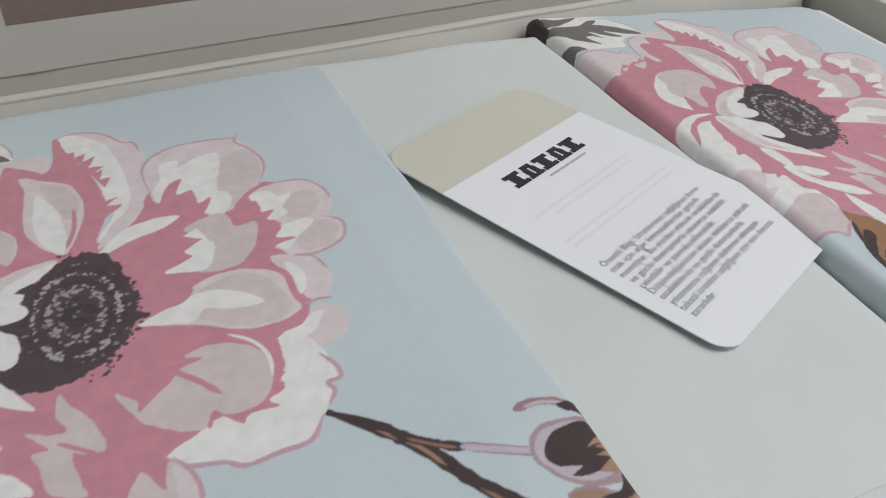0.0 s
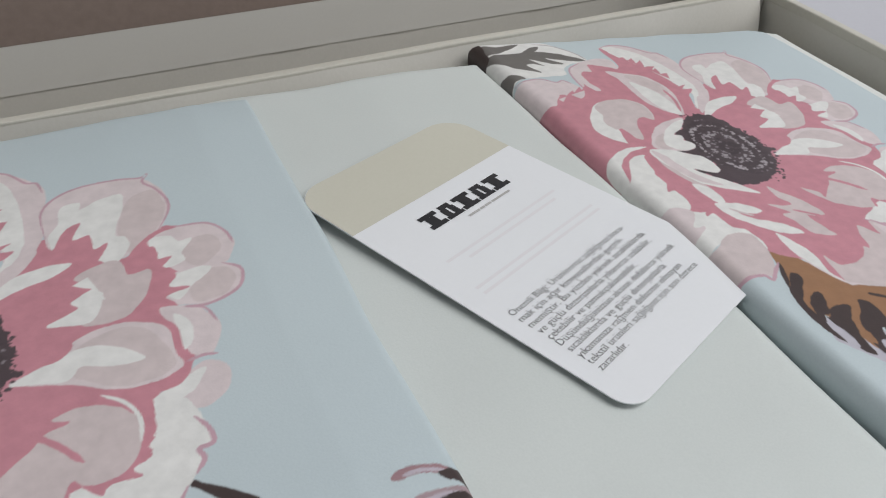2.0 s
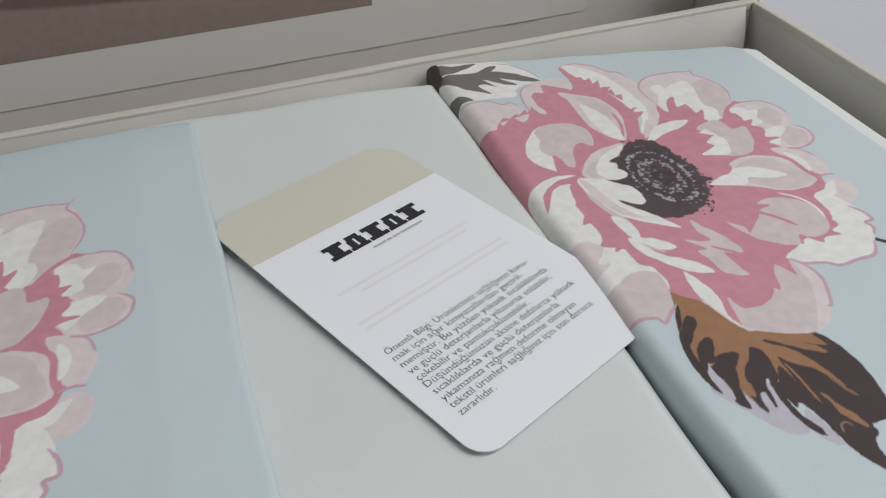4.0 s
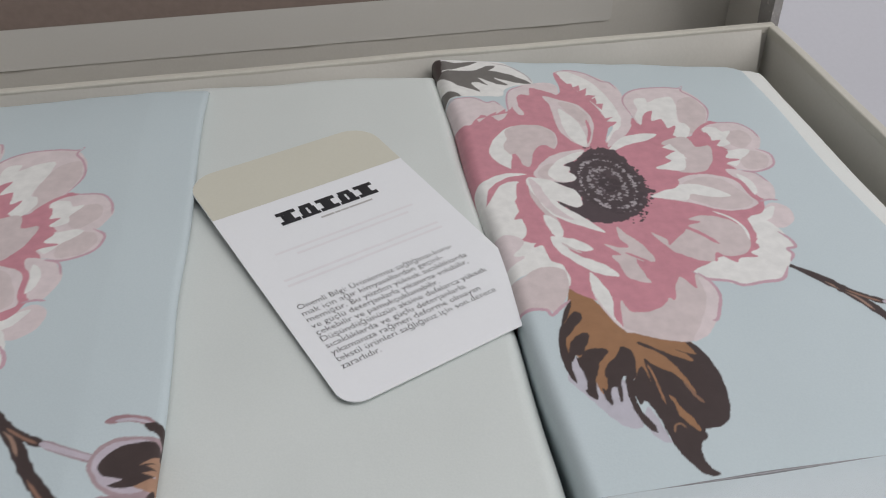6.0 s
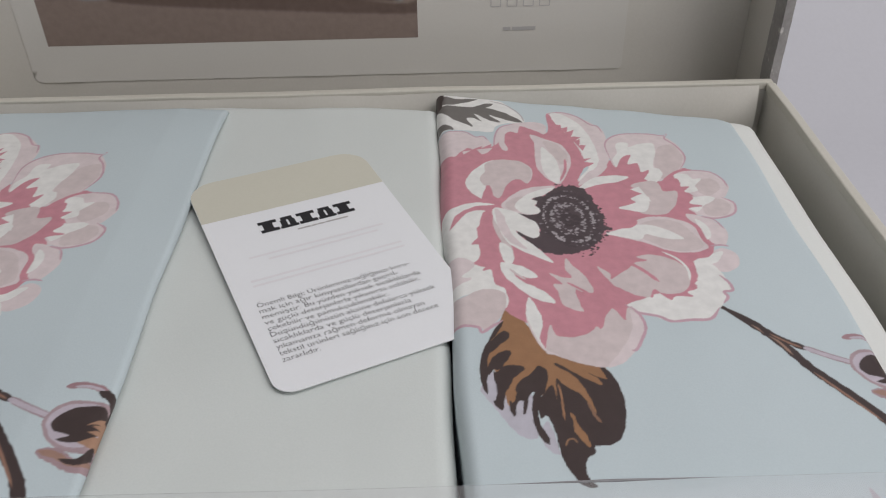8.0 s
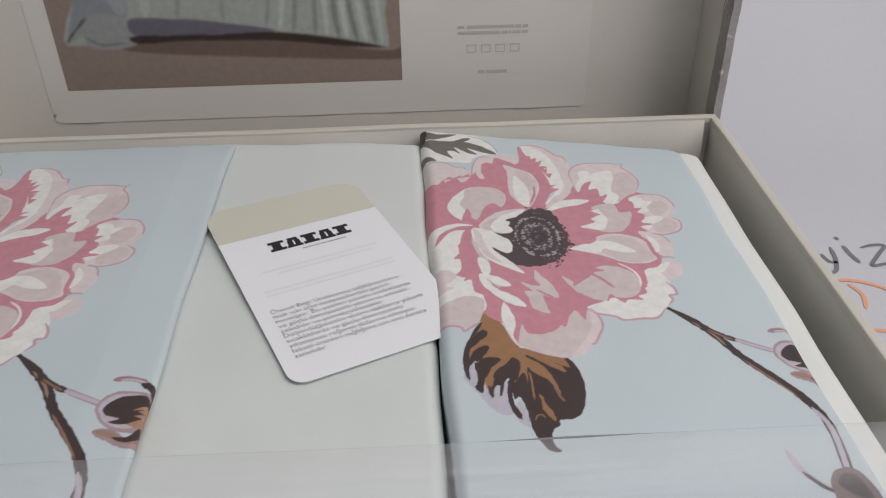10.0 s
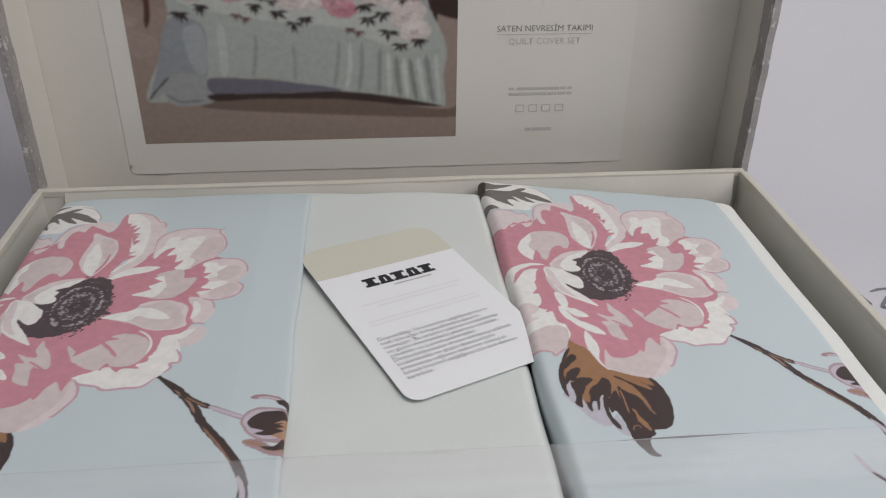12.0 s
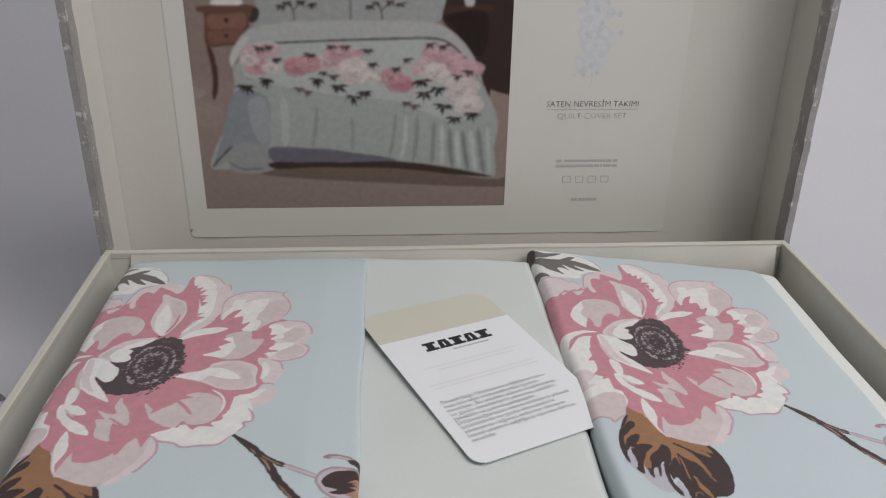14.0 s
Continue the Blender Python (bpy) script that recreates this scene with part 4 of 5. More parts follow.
def dashes(width, height, count, seed, bm=None, x=0, y=0):
    """A row of plain bars that stands for a line of unreadable writing."""
    bm = bm or bmesh.new()
    rng = random.Random(seed)
    cuts = sorted(rng.uniform(0.05, 0.95) for _ in range(count - 1))
    edges = [0, *cuts, 1]
    for a, c in zip(edges[:-1], edges[1:]):
        if (c - a) * width > height * 0.9:
            x0, x1 = x + a * width + height * 0.2, x + c * width - height * 0.2
            bm.faces.new([bm.verts.new((u, v, 0)) for u, v in ((x0, y), (x1, y), (x1, y + height), (x0, y + height))])
    return bm


def rounded(x0, y0, x1, y1, radii, thick=0.0, steps=8):
    """A flat plate with rounded corners: radii for (x0,y0), (x1,y0), (x1,y1), (x0,y1)."""
    bm = bmesh.new()
    loop = []
    for (cx, cy, a0), r in zip(((x0, y0, 180), (x1, y0, 270), (x1, y1, 0), (x0, y1, 90)), radii):
        ox, oy = (cx + r if cx == x0 else cx - r), (cy + r if cy == y0 else cy - r)
        for k in range(steps + 1 if r else 1):
            a = radians(a0 + 90 * k / steps)
            loop.append(bm.verts.new((ox + r * math.cos(a), oy + r * math.sin(a), 0)))
    face = bm.faces.new(loop)
    if thick:
        up = bmesh.ops.extrude_face_region(bm, geom=[face])["geom"]
        bmesh.ops.translate(bm, verts=[g for g in up if isinstance(g, bmesh.types.BMVert)], vec=(0, 0, thick))
    return bm


# ---- the card ----
def info_card():
    """An information card, its lower left corner at the origin, lying along x and y."""
    wide, high, thick = 0.0748, 0.1235, 0.0004
    ob = empty("information_card")
    tagged(ob, "white information card with beige top band lying on the ivory cover", "card")

    def bowed(bm):
        for v in bm.verts:
            v.co.z += 0.0005 * (1 - v.co.x / wide) ** 2 * (0.35 + v.co.y / high)
        return bm

    def cut(bm):
        bmesh.ops.triangulate(bm, faces=bm.faces[:])
        for k in range(1, 8):
            bmesh.ops.bisect_plane(bm, geom=bm.verts[:] + bm.edges[:] + bm.faces[:], plane_co=(wide * k / 8, 0, 0), plane_no=(1, 0, 0))
        return bm

    part("body", bowed(cut(rounded(0, 0, wide, high, (0.0068, 0.009, 0.011, 0.011), thick))), CARD, ob)
    band = rounded(0.0001, 0.0958, wide - 0.0001, high - 0.0001, (0, 0, 0.011, 0.011))
    bmesh.ops.translate(band, verts=band.verts[:], vec=(0, 0, thick + 0.00008))
    part("band", bowed(cut(band)), BEIGE, ob, "plain beige printed band")
    z = thick + 0.00012
    # the mark: five black slab shapes
    for k in range(5):
        bm = bmesh.new()
        x0, y0, w, h = 0.0195 + k * 0.0076, 0.0812, 0.0070, 0.0072
        cuts = ((0, 0, 1.02, 0.26), (0, 0.74, 1.02, 1), (0.20, 0.26, 0.76, 0.74)) if k % 2 == 0 else ((0, 0, 1.02, 0.22), (0.18, 0.72, 0.84, 1), (0.10, 0.22, 0.45, 0.72), (0.57, 0.22, 0.92, 0.72))
        for a, c, d, e in cuts:
            bm.faces.new([bm.verts.new((x0 + u * w, y0 + v * h, z)) for u, v in ((a, c), (d, c), (d, e), (a, e))])
        part("mark", bowed(bm), INK, ob, "black slab shape of the mark")
    bm = dashes(0.0205, 0.0009, 4, 3, None, 0.0325, 0.0782)
    bmesh.ops.translate(bm, verts=bm.verts[:], vec=(0, 0, z))
    part("tagline", bowed(bm), PALEINK, ob, "small line of grey writing")
    for k, (x, y, w) in enumerate(((0.0105, 0.0680, 0.053), (0.017, 0.0650, 0.043), (0.0075, 0.0548, 0.058), (0.0075, 0.0520, 0.058))):
        bm = dashes(w, 0.0011, 1, k, None, x, y)
        bmesh.ops.translate(bm, verts=bm.verts[:], vec=(0, 0, z))
        part("faint_line", bowed(bm), FAINT, ob, "faint pinkish line of writing")
    lines = (("Önemli Bilgi: Ürünlerimiz sağlığınızı koru-", 0.0562), ("mak için ağır kimyasallardan geçiril-", 0.0505), ("memiştir. Bu yüzden yüksek sıcaklıklarda", 0.0578),
             ("ve güçlü deterjanlarla yıkanırsa solabilir,", 0.0562), ("çekebilir ve pamukçuklanabilir.", 0.0430), ("Düşündüğünüzün aksine defalarca yüksek", 0.0592),
             ("sıcaklıklarda ve güçlü deterjanlarla", 0.0487), ("yıkamanıza rağmen deforme olmayan", 0.0522), ("tekstil ürünleri sağlığınız için son derece", 0.0560), ("zararlıdır.", 0.0127))
    for k, (text, w) in enumerate(lines):
        bm = fitted(text, w, 0.00335)
        bmesh.ops.translate(bm, verts=bm.verts[:], vec=(0.0060, 0.0412 - 0.00312 * k, z))
        part("text_line", bowed(bm), INK, ob, "black printed line of text")
    return ob


card = info_card()
card.matrix_world = Matrix.Translation((-0.0062, -0.2064, 0.0794)) @ pose(0, 0, 0, 1.2, 1.8, 0) @ pose(0, 0, 0, 0, 0, 24.6)


# ---- the printed sheet in the lid ----
def bloom(d, tone, x, y, rx, ry):
    """A printed rose: ragged petals laid round a darker middle."""
    pale, deep = [min(0.8, v * 1.12 + 0.03) for v in tone], [v * 0.72 for v in tone]
    for ring, size, count in ((0.72, 0.40, 9), (0.40, 0.36, 8), (0.12, 0.26, 4)):
        for k in range(count):
            a = 6.283 * (k + d.rng.uniform(0, 0.6)) / count
            cx, cy = x + rx * ring * math.cos(a), y + ry * ring * math.sin(a)
            s = size * d.rng.uniform(0.75, 1.15)
            t = np.linspace(0, 6.283, 10, endpoint=False)
            wave = d.rng.uniform(0.75, 1.2, 10)
            loop = np.stack([cx + rx * s * np.cos(t) * wave, cy + ry * s * np.sin(t) * wave], 1)
            d.fill(loop, deep, 0.55)
            d.fill(loop + (0.03 * rx, 0.12 * ry), pale if d.rng.uniform() < 0.45 else tone, 0.72)
    d.specks(deep, x, y, rx * 0.35, ry * 0.35, 9, 0.06)


def leaves(d, tone, x, y, size):
    """A few pointed leaves hanging from one spot."""
    for k in range(7):
        a = 3.3 + 2.8 * (k + d.rng.uniform(-0.4, 0.4)) / 6
        s = 1.1 * size * d.rng.uniform(0.6, 1.0)
        c, w = np.array((math.cos(a), math.sin(a))), np.array((-math.sin(a), math.cos(a))) * s * 0.13
        foot = np.array((x, y + size * 0.3))
        d.fill(np.array([foot, foot + c * s * 0.45 + w, foot + c * s, foot + c * s * 0.45 - w]), tone)


def draw_sheet(d):
    d.now = 1
    # bedroom: wall, floor and shade
    d.fill(np.array([(1.2, 2.0), (21.0, 2.0), (21.0, 16.8), (1.2, 16.8)]), (0.362, 0.283, 0.234))
    d.blob((0.385, 0.305, 0.255), -0.16, 10.30, 6.01, 10.07, 13.71, 10.05, 21.90, 10.31, 22.44, 0.94, 10.58, 0.69, -0.21, 1.05, wobble=0)
    d.blob((0.446, 0.356, 0.294), 1.04, 10.30, 2.02, 9.87, 1.52, 9.44, 1.06, 9.59)
    d.blob((0.417, 0.330, 0.277), 0.93, 9.37, 2.29, 9.11, 2.93, 8.57, 2.49, 7.65, 1.10, 7.84)
    d.blob((0.074, 0.046, 0.039), 16.20, 16.48, 21.55, 16.50, 21.91, 10.20, 19.47, 10.07, 18.82, 11.39, 17.20, 13.48, 16.49, 14.50, wobble=0)
    d.blob((0.244, 0.177, 0.145), 5.63, 4.93, 8.54, 5.06, 14.40, 4.77, 20.08, 3.93, 21.29, 4.63, 21.35, 3.43, 13.65, 3.71, 5.59, 4.31, wobble=0)
    # night tables
    d.blob((0.214, 0.109, 0.074), 2.04, 15.06, 3.73, 15.13, 5.25, 15.13, 5.29, 14.74, 5.04, 14.61, 4.80, 12.93, 3.50, 12.73, 2.30, 12.79, 2.35, 14.53, 2.01, 14.73, wobble=0)
    d.blob((0.324, 0.169, 0.112), 2.61, 14.53, 3.68, 14.60, 4.78, 14.64, 4.64, 13.84, 3.60, 13.77, 2.60, 13.77, wobble=0)
    d.blob((0.288, 0.145, 0.096), 2.58, 13.60, 3.59, 13.64, 4.63, 13.71, 4.51, 13.03, 3.52, 12.93, 2.57, 12.90, wobble=0)
    d.blob((0.090, 0.046, 0.034), 3.56, 14.37, 3.76, 14.37, 3.74, 14.14, 3.54, 14.14, wobble=0)
    d.blob((0.090, 0.046, 0.034), 3.47, 13.44, 3.67, 13.44, 3.65, 13.23, 3.45, 13.23, wobble=0)
    d.stroke((0.137, 0.064, 0.044), 0.34, 2.36, 12.79, 2.56, 12.11, 2.66, 11.07, 2.60, 10.19, 2.42, 9.37)
    d.stroke((0.160, 0.079, 0.055), 0.26, 4.77, 12.96, 4.90, 12.45, 4.80, 12.11)
    d.blob((0.804, 0.783, 0.753), 2.81, 15.19, 3.11, 15.52, 3.77, 15.59, 4.50, 15.56, 4.66, 15.20, 3.90, 15.13)
    d.blob((0.109, 0.059, 0.044), 16.65, 15.04, 18.19, 15.14, 19.49, 15.21, 19.54, 14.81, 18.20, 14.67, 16.69, 14.60, wobble=0)
    d.blob((0.050, 0.027, 0.022), 16.83, 14.57, 19.23, 14.74, 19.28, 12.38, 18.55, 12.21, 17.72, 13.14, 17.19, 13.83, wobble=0)
    d.stroke((0.079, 0.042, 0.032), 0.30, 19.14, 12.38, 19.39, 11.39, 19.50, 10.32, 19.51, 9.23)
    d.blob((0.610, 0.592, 0.575), 17.97, 15.70, 18.45, 15.70, 18.46, 15.17, 17.98, 15.17)
    # pillows
    d.blob((0.430, 0.455, 0.442), 5.36, 16.43, 5.40, 15.30, 5.53, 14.81, 5.03, 14.08, 5.95, 13.88, 8.32, 13.95, 10.76, 14.09, 11.00, 15.15, 10.98, 16.46)
    d.blob((0.440, 0.462, 0.450), 11.18, 16.46, 11.13, 15.15, 11.13, 14.15, 13.75, 14.09, 16.08, 14.10, 16.62, 14.84, 16.33, 16.48)
    d.blob((0.090, 0.069, 0.064), 5.28, 15.00, 5.63, 14.87, 5.52, 14.34, 5.17, 14.08, 4.98, 14.28)
    d.stroke((0.229, 0.244, 0.244), 0.12, 11.02, 15.81, 11.06, 14.99, 11.03, 14.15)
    d.stroke((0.090, 0.059, 0.057), 0.07, 7.66, 14.21, 7.63, 14.81, 7.33, 15.40)
    d.stroke((0.090, 0.059, 0.057), 0.07, 7.63, 14.81, 7.99, 15.21)
    d.stroke((0.090, 0.059, 0.057), 0.07, 12.94, 14.22, 12.88, 14.83, 12.55, 15.42)
    d.stroke((0.090, 0.059, 0.057), 0.07, 12.88, 14.83, 13.29, 15.22)
    leaves(d, (0.075, 0.052, 0.050), 7.32, 15.21, 0.45)
    leaves(d, (0.075, 0.052, 0.050), 8.12, 15.27, 0.45)
    leaves(d, (0.075, 0.052, 0.050), 8.82, 15.14, 0.45)
    leaves(d, (0.075, 0.052, 0.050), 6.97, 15.01, 0.45)
    leaves(d, (0.075, 0.052, 0.050), 12.55, 15.22, 0.45)
    leaves(d, (0.075, 0.052, 0.050), 13.43, 15.29, 0.45)
    leaves(d, (0.075, 0.052, 0.050), 14.04, 15.16, 0.45)
    leaves(d, (0.075, 0.052, 0.050), 12.21, 15.02, 0.45)
    # the bed
    d.blob((0.446, 0.500, 0.461), 3.71, 12.11, 4.57, 13.40, 5.29, 13.91, 6.98, 14.08, 10.36, 14.22, 13.76, 14.23, 16.15, 14.10, 17.20, 13.48, 18.09, 12.45, 19.02, 10.68, 20.21, 8.03, 20.06, 6.13, 20.18, 4.16, 19.24, 4.29, 17.36, 4.79, 15.13, 5.12, 12.57, 5.45, 10.04, 6.05, 7.88, 6.22, 5.66, 6.24, 5.65, 5.17, 5.88, 4.85, 4.15, 4.48, 3.17, 4.76, 1.85, 4.89, 2.07, 5.96, 3.03, 7.83, 3.72, 10.01, 3.75, 11.42)
    d.blob((0.541, 0.592, 0.549), 6.21, 12.79, 10.31, 12.97, 15.82, 13.07, 17.21, 12.62, 18.30, 11.04, 18.90, 8.86, 17.30, 7.94, 13.70, 9.25, 10.18, 9.63, 6.03, 10.36, 4.37, 11.07, 4.81, 12.28)
    d.blob((0.324, 0.369, 0.389), 3.71, 9.83, 5.63, 9.57, 5.75, 7.44, 5.37, 6.17, 3.79, 6.56, 2.55, 5.77, 1.97, 5.01, 2.66, 6.90)
    d.blob((0.403, 0.454, 0.461), 4.56, 9.29, 5.61, 9.35, 5.72, 7.07, 5.11, 6.51, 4.60, 7.64)
    d.blob((0.389, 0.417, 0.410), 2.04, 4.97, 2.78, 5.96, 3.80, 6.59, 5.45, 6.32, 5.88, 4.85, 4.15, 4.48, 3.09, 4.76, 2.93, 5.31)
    d.stroke((0.096, 0.090, 0.090), 0.12, 1.89, 4.93, 2.46, 5.58, 3.32, 6.41)
    d.stroke((0.255, 0.277, 0.288), 0.14, 2.93, 5.31, 3.82, 4.80, 5.27, 4.86)
    d.blob((0.204, 0.200, 0.250), 5.66, 6.20, 7.88, 6.18, 10.76, 5.89, 13.74, 5.33, 10.01, 5.24, 7.10, 5.27, 5.80, 5.28)
    d.blob((0.090, 0.061, 0.052), 5.80, 5.24, 10.00, 5.21, 13.66, 5.25, 16.62, 4.87, 20.07, 4.13, 17.37, 4.31, 13.66, 4.74, 8.53, 4.87, 5.98, 4.78)
    d.stroke((0.349, 0.396, 0.369), 0.22, 13.70, 8.51, 13.54, 7.02, 13.23, 5.49)
    d.stroke((0.337, 0.382, 0.356), 0.26, 15.06, 8.32, 14.99, 6.63, 14.77, 5.24)
    d.stroke((0.324, 0.369, 0.343), 0.26, 16.14, 7.94, 16.08, 6.43, 16.02, 5.03)
    d.stroke((0.300, 0.343, 0.318), 0.30, 17.13, 7.45, 17.19, 6.15, 17.36, 4.79)
    d.stroke((0.288, 0.330, 0.306), 0.30, 17.97, 7.29, 18.15, 5.91, 18.41, 4.54)
    d.stroke((0.300, 0.343, 0.318), 0.30, 18.95, 7.55, 19.18, 5.90, 19.46, 4.33)
    d.stroke((0.349, 0.396, 0.369), 0.22, 8.74, 8.90, 8.59, 7.43, 8.35, 6.22)
    d.stroke((0.362, 0.410, 0.382), 0.22, 10.91, 8.34, 10.94, 7.04, 10.90, 5.97)
    d.stroke((0.575, 0.628, 0.584), 0.26, 14.34, 8.33, 14.26, 6.63, 13.96, 5.33)
    d.stroke((0.575, 0.628, 0.584), 0.28, 16.65, 7.68, 16.67, 6.23, 16.69, 4.99)
    d.stroke((0.592, 0.646, 0.601), 0.30, 17.60, 7.29, 17.67, 6.03, 17.84, 4.70)
    d.stroke((0.575, 0.628, 0.584), 0.30, 18.48, 7.36, 18.67, 5.91, 18.93, 4.45)
    d.stroke((0.558, 0.610, 0.566), 0.26, 19.57, 7.55, 19.70, 5.90, 19.84, 4.29)
    d.stroke((0.525, 0.584, 0.549), 0.5, 6.68, 9.64, 6.73, 7.81, 6.63, 6.31)
    # turned-down top
    d.blob((0.520, 0.545, 0.528), 3.63, 11.97, 4.01, 12.79, 4.93, 13.64, 6.98, 14.11, 10.36, 14.25, 13.76, 14.23, 16.15, 14.10, 17.55, 13.31, 18.63, 11.92, 19.18, 10.32, 18.74, 10.68, 17.92, 12.03, 16.86, 12.94, 15.81, 13.21, 12.03, 13.14, 8.94, 12.97, 6.22, 12.93, 5.02, 12.73, 4.29, 12.18, 3.75, 11.42)
    d.blob((0.610, 0.656, 0.610), 3.63, 11.97, 4.00, 12.66, 4.63, 13.27, 4.89, 13.13, 4.29, 12.45, 3.80, 11.56)
    d.stroke((0.130, 0.126, 0.122), 0.13, 3.82, 11.49, 4.40, 12.18, 5.09, 12.73, 6.56, 12.90, 10.31, 13.07, 13.74, 13.17, 16.09, 13.18, 17.14, 12.80, 18.14, 11.82, 19.11, 10.32)
    # flowers
    bloom(d, (0.70, 0.50, 0.51), 5.15, 12.25, 0.9, 0.5)
    bloom(d, (0.70, 0.50, 0.51), 9.57, 11.69, 0.9, 0.5)
    bloom(d, (0.70, 0.50, 0.51), 15.55, 11.33, 0.9, 0.5)
    bloom(d, (0.70, 0.50, 0.51), 5.85, 12.45, 0.9, 0.5)
    bloom(d, (0.66, 0.42, 0.45), 10.79, 12.00, 1.0, 0.55)
    bloom(d, (0.66, 0.42, 0.45), 17.16, 11.68, 1.0, 0.55)
    bloom(d, (0.66, 0.42, 0.45), 10.28, 12.28, 1.0, 0.55)
    bloom(d, (0.66, 0.42, 0.45), 16.35, 12.17, 1.0, 0.55)
    bloom(d, (0.66, 0.42, 0.45), 18.12, 11.22, 1.0, 0.55)
    bloom(d, (0.62, 0.26, 0.32), 7.66, 11.41, 0.85, 0.55)
    bloom(d, (0.62, 0.26, 0.32), 14.00, 10.33, 0.85, 0.55)
    bloom(d, (0.66, 0.36, 0.40), 5.25, 11.41, 0.75, 0.5)
    bloom(d, (0.66, 0.36, 0.40), 13.37, 10.76, 0.75, 0.5)
    bloom(d, (0.66, 0.36, 0.40), 8.36, 11.65, 0.75, 0.5)
    bloom(d, (0.72, 0.64, 0.60), 11.07, 11.05, 1.15, 0.8)
    bloom(d, (0.72, 0.64, 0.60), 17.80, 9.96, 1.15, 0.8)
    bloom(d, (0.72, 0.64, 0.60), 18.29, 8.94, 0.9, 0.6)
    bloom(d, (0.72, 0.64, 0.60), 16.18, 10.97, 0.9, 0.6)
    bloom(d, (0.72, 0.66, 0.62), 6.10, 11.34, 0.6, 0.35)
    bloom(d, (0.72, 0.66, 0.62), 12.14, 10.70, 0.6, 0.35)
    bloom(d, (0.72, 0.66, 0.62), 4.77, 11.83, 0.6, 0.35)
    leaves(d, (0.065, 0.050, 0.048), 4.49, 10.08, 0.75)
    leaves(d, (0.065, 0.050, 0.048), 5.70, 10.50, 0.75)
    leaves(d, (0.065, 0.050, 0.048), 8.82, 10.49, 0.75)
    leaves(d, (0.065, 0.050, 0.048), 10.09, 10.06, 0.75)
    leaves(d, (0.065, 0.050, 0.048), 11.05, 9.40, 0.75)
    leaves(d, (0.065, 0.050, 0.048), 11.76, 9.69, 0.75)
    leaves(d, (0.065, 0.050, 0.048), 15.30, 10.40, 0.75)
    leaves(d, (0.065, 0.050, 0.048), 15.48, 9.61, 0.75)
    leaves(d, (0.065, 0.050, 0.048), 16.37, 9.89, 0.75)
    leaves(d, (0.065, 0.050, 0.048), 16.74, 8.79, 0.75)
    leaves(d, (0.065, 0.050, 0.048), 17.52, 7.97, 0.75)
    leaves(d, (0.065, 0.050, 0.048), 18.45, 8.27, 0.75)
    leaves(d, (0.085, 0.060, 0.058), 6.48, 11.83, 0.5)
    leaves(d, (0.085, 0.060, 0.058), 6.03, 12.59, 0.5)
    leaves(d, (0.085, 0.060, 0.058), 8.49, 12.11, 0.5)
    leaves(d, (0.085, 0.060, 0.058), 9.78, 12.62, 0.5)
    leaves(d, (0.085, 0.060, 0.058), 12.01, 12.38, 0.5)
    leaves(d, (0.085, 0.060, 0.058), 14.43, 11.82, 0.5)
    leaves(d, (0.085, 0.060, 0.058), 15.82, 12.73, 0.5)
    leaves(d, (0.085, 0.060, 0.058), 18.30, 11.04, 0.5)
    leaves(d, (0.085, 0.060, 0.058), 12.33, 11.54, 0.5)
    leaves(d, (0.085, 0.060, 0.058), 9.87, 10.77, 0.5)
    leaves(d, (0.085, 0.060, 0.058), 5.44, 12.52, 0.5)
    leaves(d, (0.085, 0.060, 0.058), 10.64, 12.59, 0.5)
    leaves(d, (0.085, 0.060, 0.058), 16.69, 12.62, 0.5)
    leaves(d, (0.085, 0.060, 0.058), 13.72, 11.23, 0.5)
    leaves(d, (0.085, 0.060, 0.058), 17.60, 10.76, 0.5)
    leaves(d, (0.085, 0.060, 0.058), 9.26, 10.99, 0.5)
    leaves(d, (0.20, 0.11, 0.11), 7.74, 9.99, 0.5)
    leaves(d, (0.20, 0.11, 0.11), 8.26, 9.81, 0.5)
    leaves(d, (0.20, 0.11, 0.11), 14.42, 9.06, 0.5)
    leaves(d, (0.20, 0.11, 0.11), 14.95, 8.88, 0.5)
    d.colour = 0.88 * d.colour ** 1.18 * np.array((1.01, 0.975, 0.985))
    d.colour = 0.78 * d.colour + 0.22 * d.colour.mean(-1, keepdims=True)
    for _ in range(2):
        d.colour = (d.colour + np.roll(d.colour, 2, 0) + np.roll(d.colour, -2, 0) + np.roll(d.colour, 2, 1) + np.roll(d.colour, -2, 1)) / 5
    d.cover[:, : int(1.25 / d.step)] = 0
    d.cover[:, int(20.95 / d.step):] = 0
    d.cover[: int(2.05 / d.step)] = 0
    d.motif[d.cover == 0] = 0
    d.now = 2
    d.blob((0.635, 0.65, 0.665), 24.8, 10.9, 25.2, 12.5, 24.9, 14.0, 25.4, 15.6, 26.4, 15.6, 26.6, 14.2, 27.4, 13.4, 27.0, 12.0, 26.2, 11.2, 25.5, 11.0, wobble=0.12)
    for k in range(60):
        x, y = 25.9 + d.rng.normal(0, 0.65), 13.2 + d.rng.uniform(-2.2, 2.5)
        s = d.rng.uniform(0.12, 0.32)
        d.blob(((0.58, 0.60, 0.625), (0.64, 0.66, 0.68), (0.61, 0.625, 0.64))[k % 3], x - s, y, x, y + s, x + s * 0.8, y + s * 0.2, x + s * 0.3, y - s, wobble=0.04)
    d.stroke((0.60, 0.62, 0.64), 0.10, 26.0, 11.5, 26.1, 10.6, 25.9, 9.9)


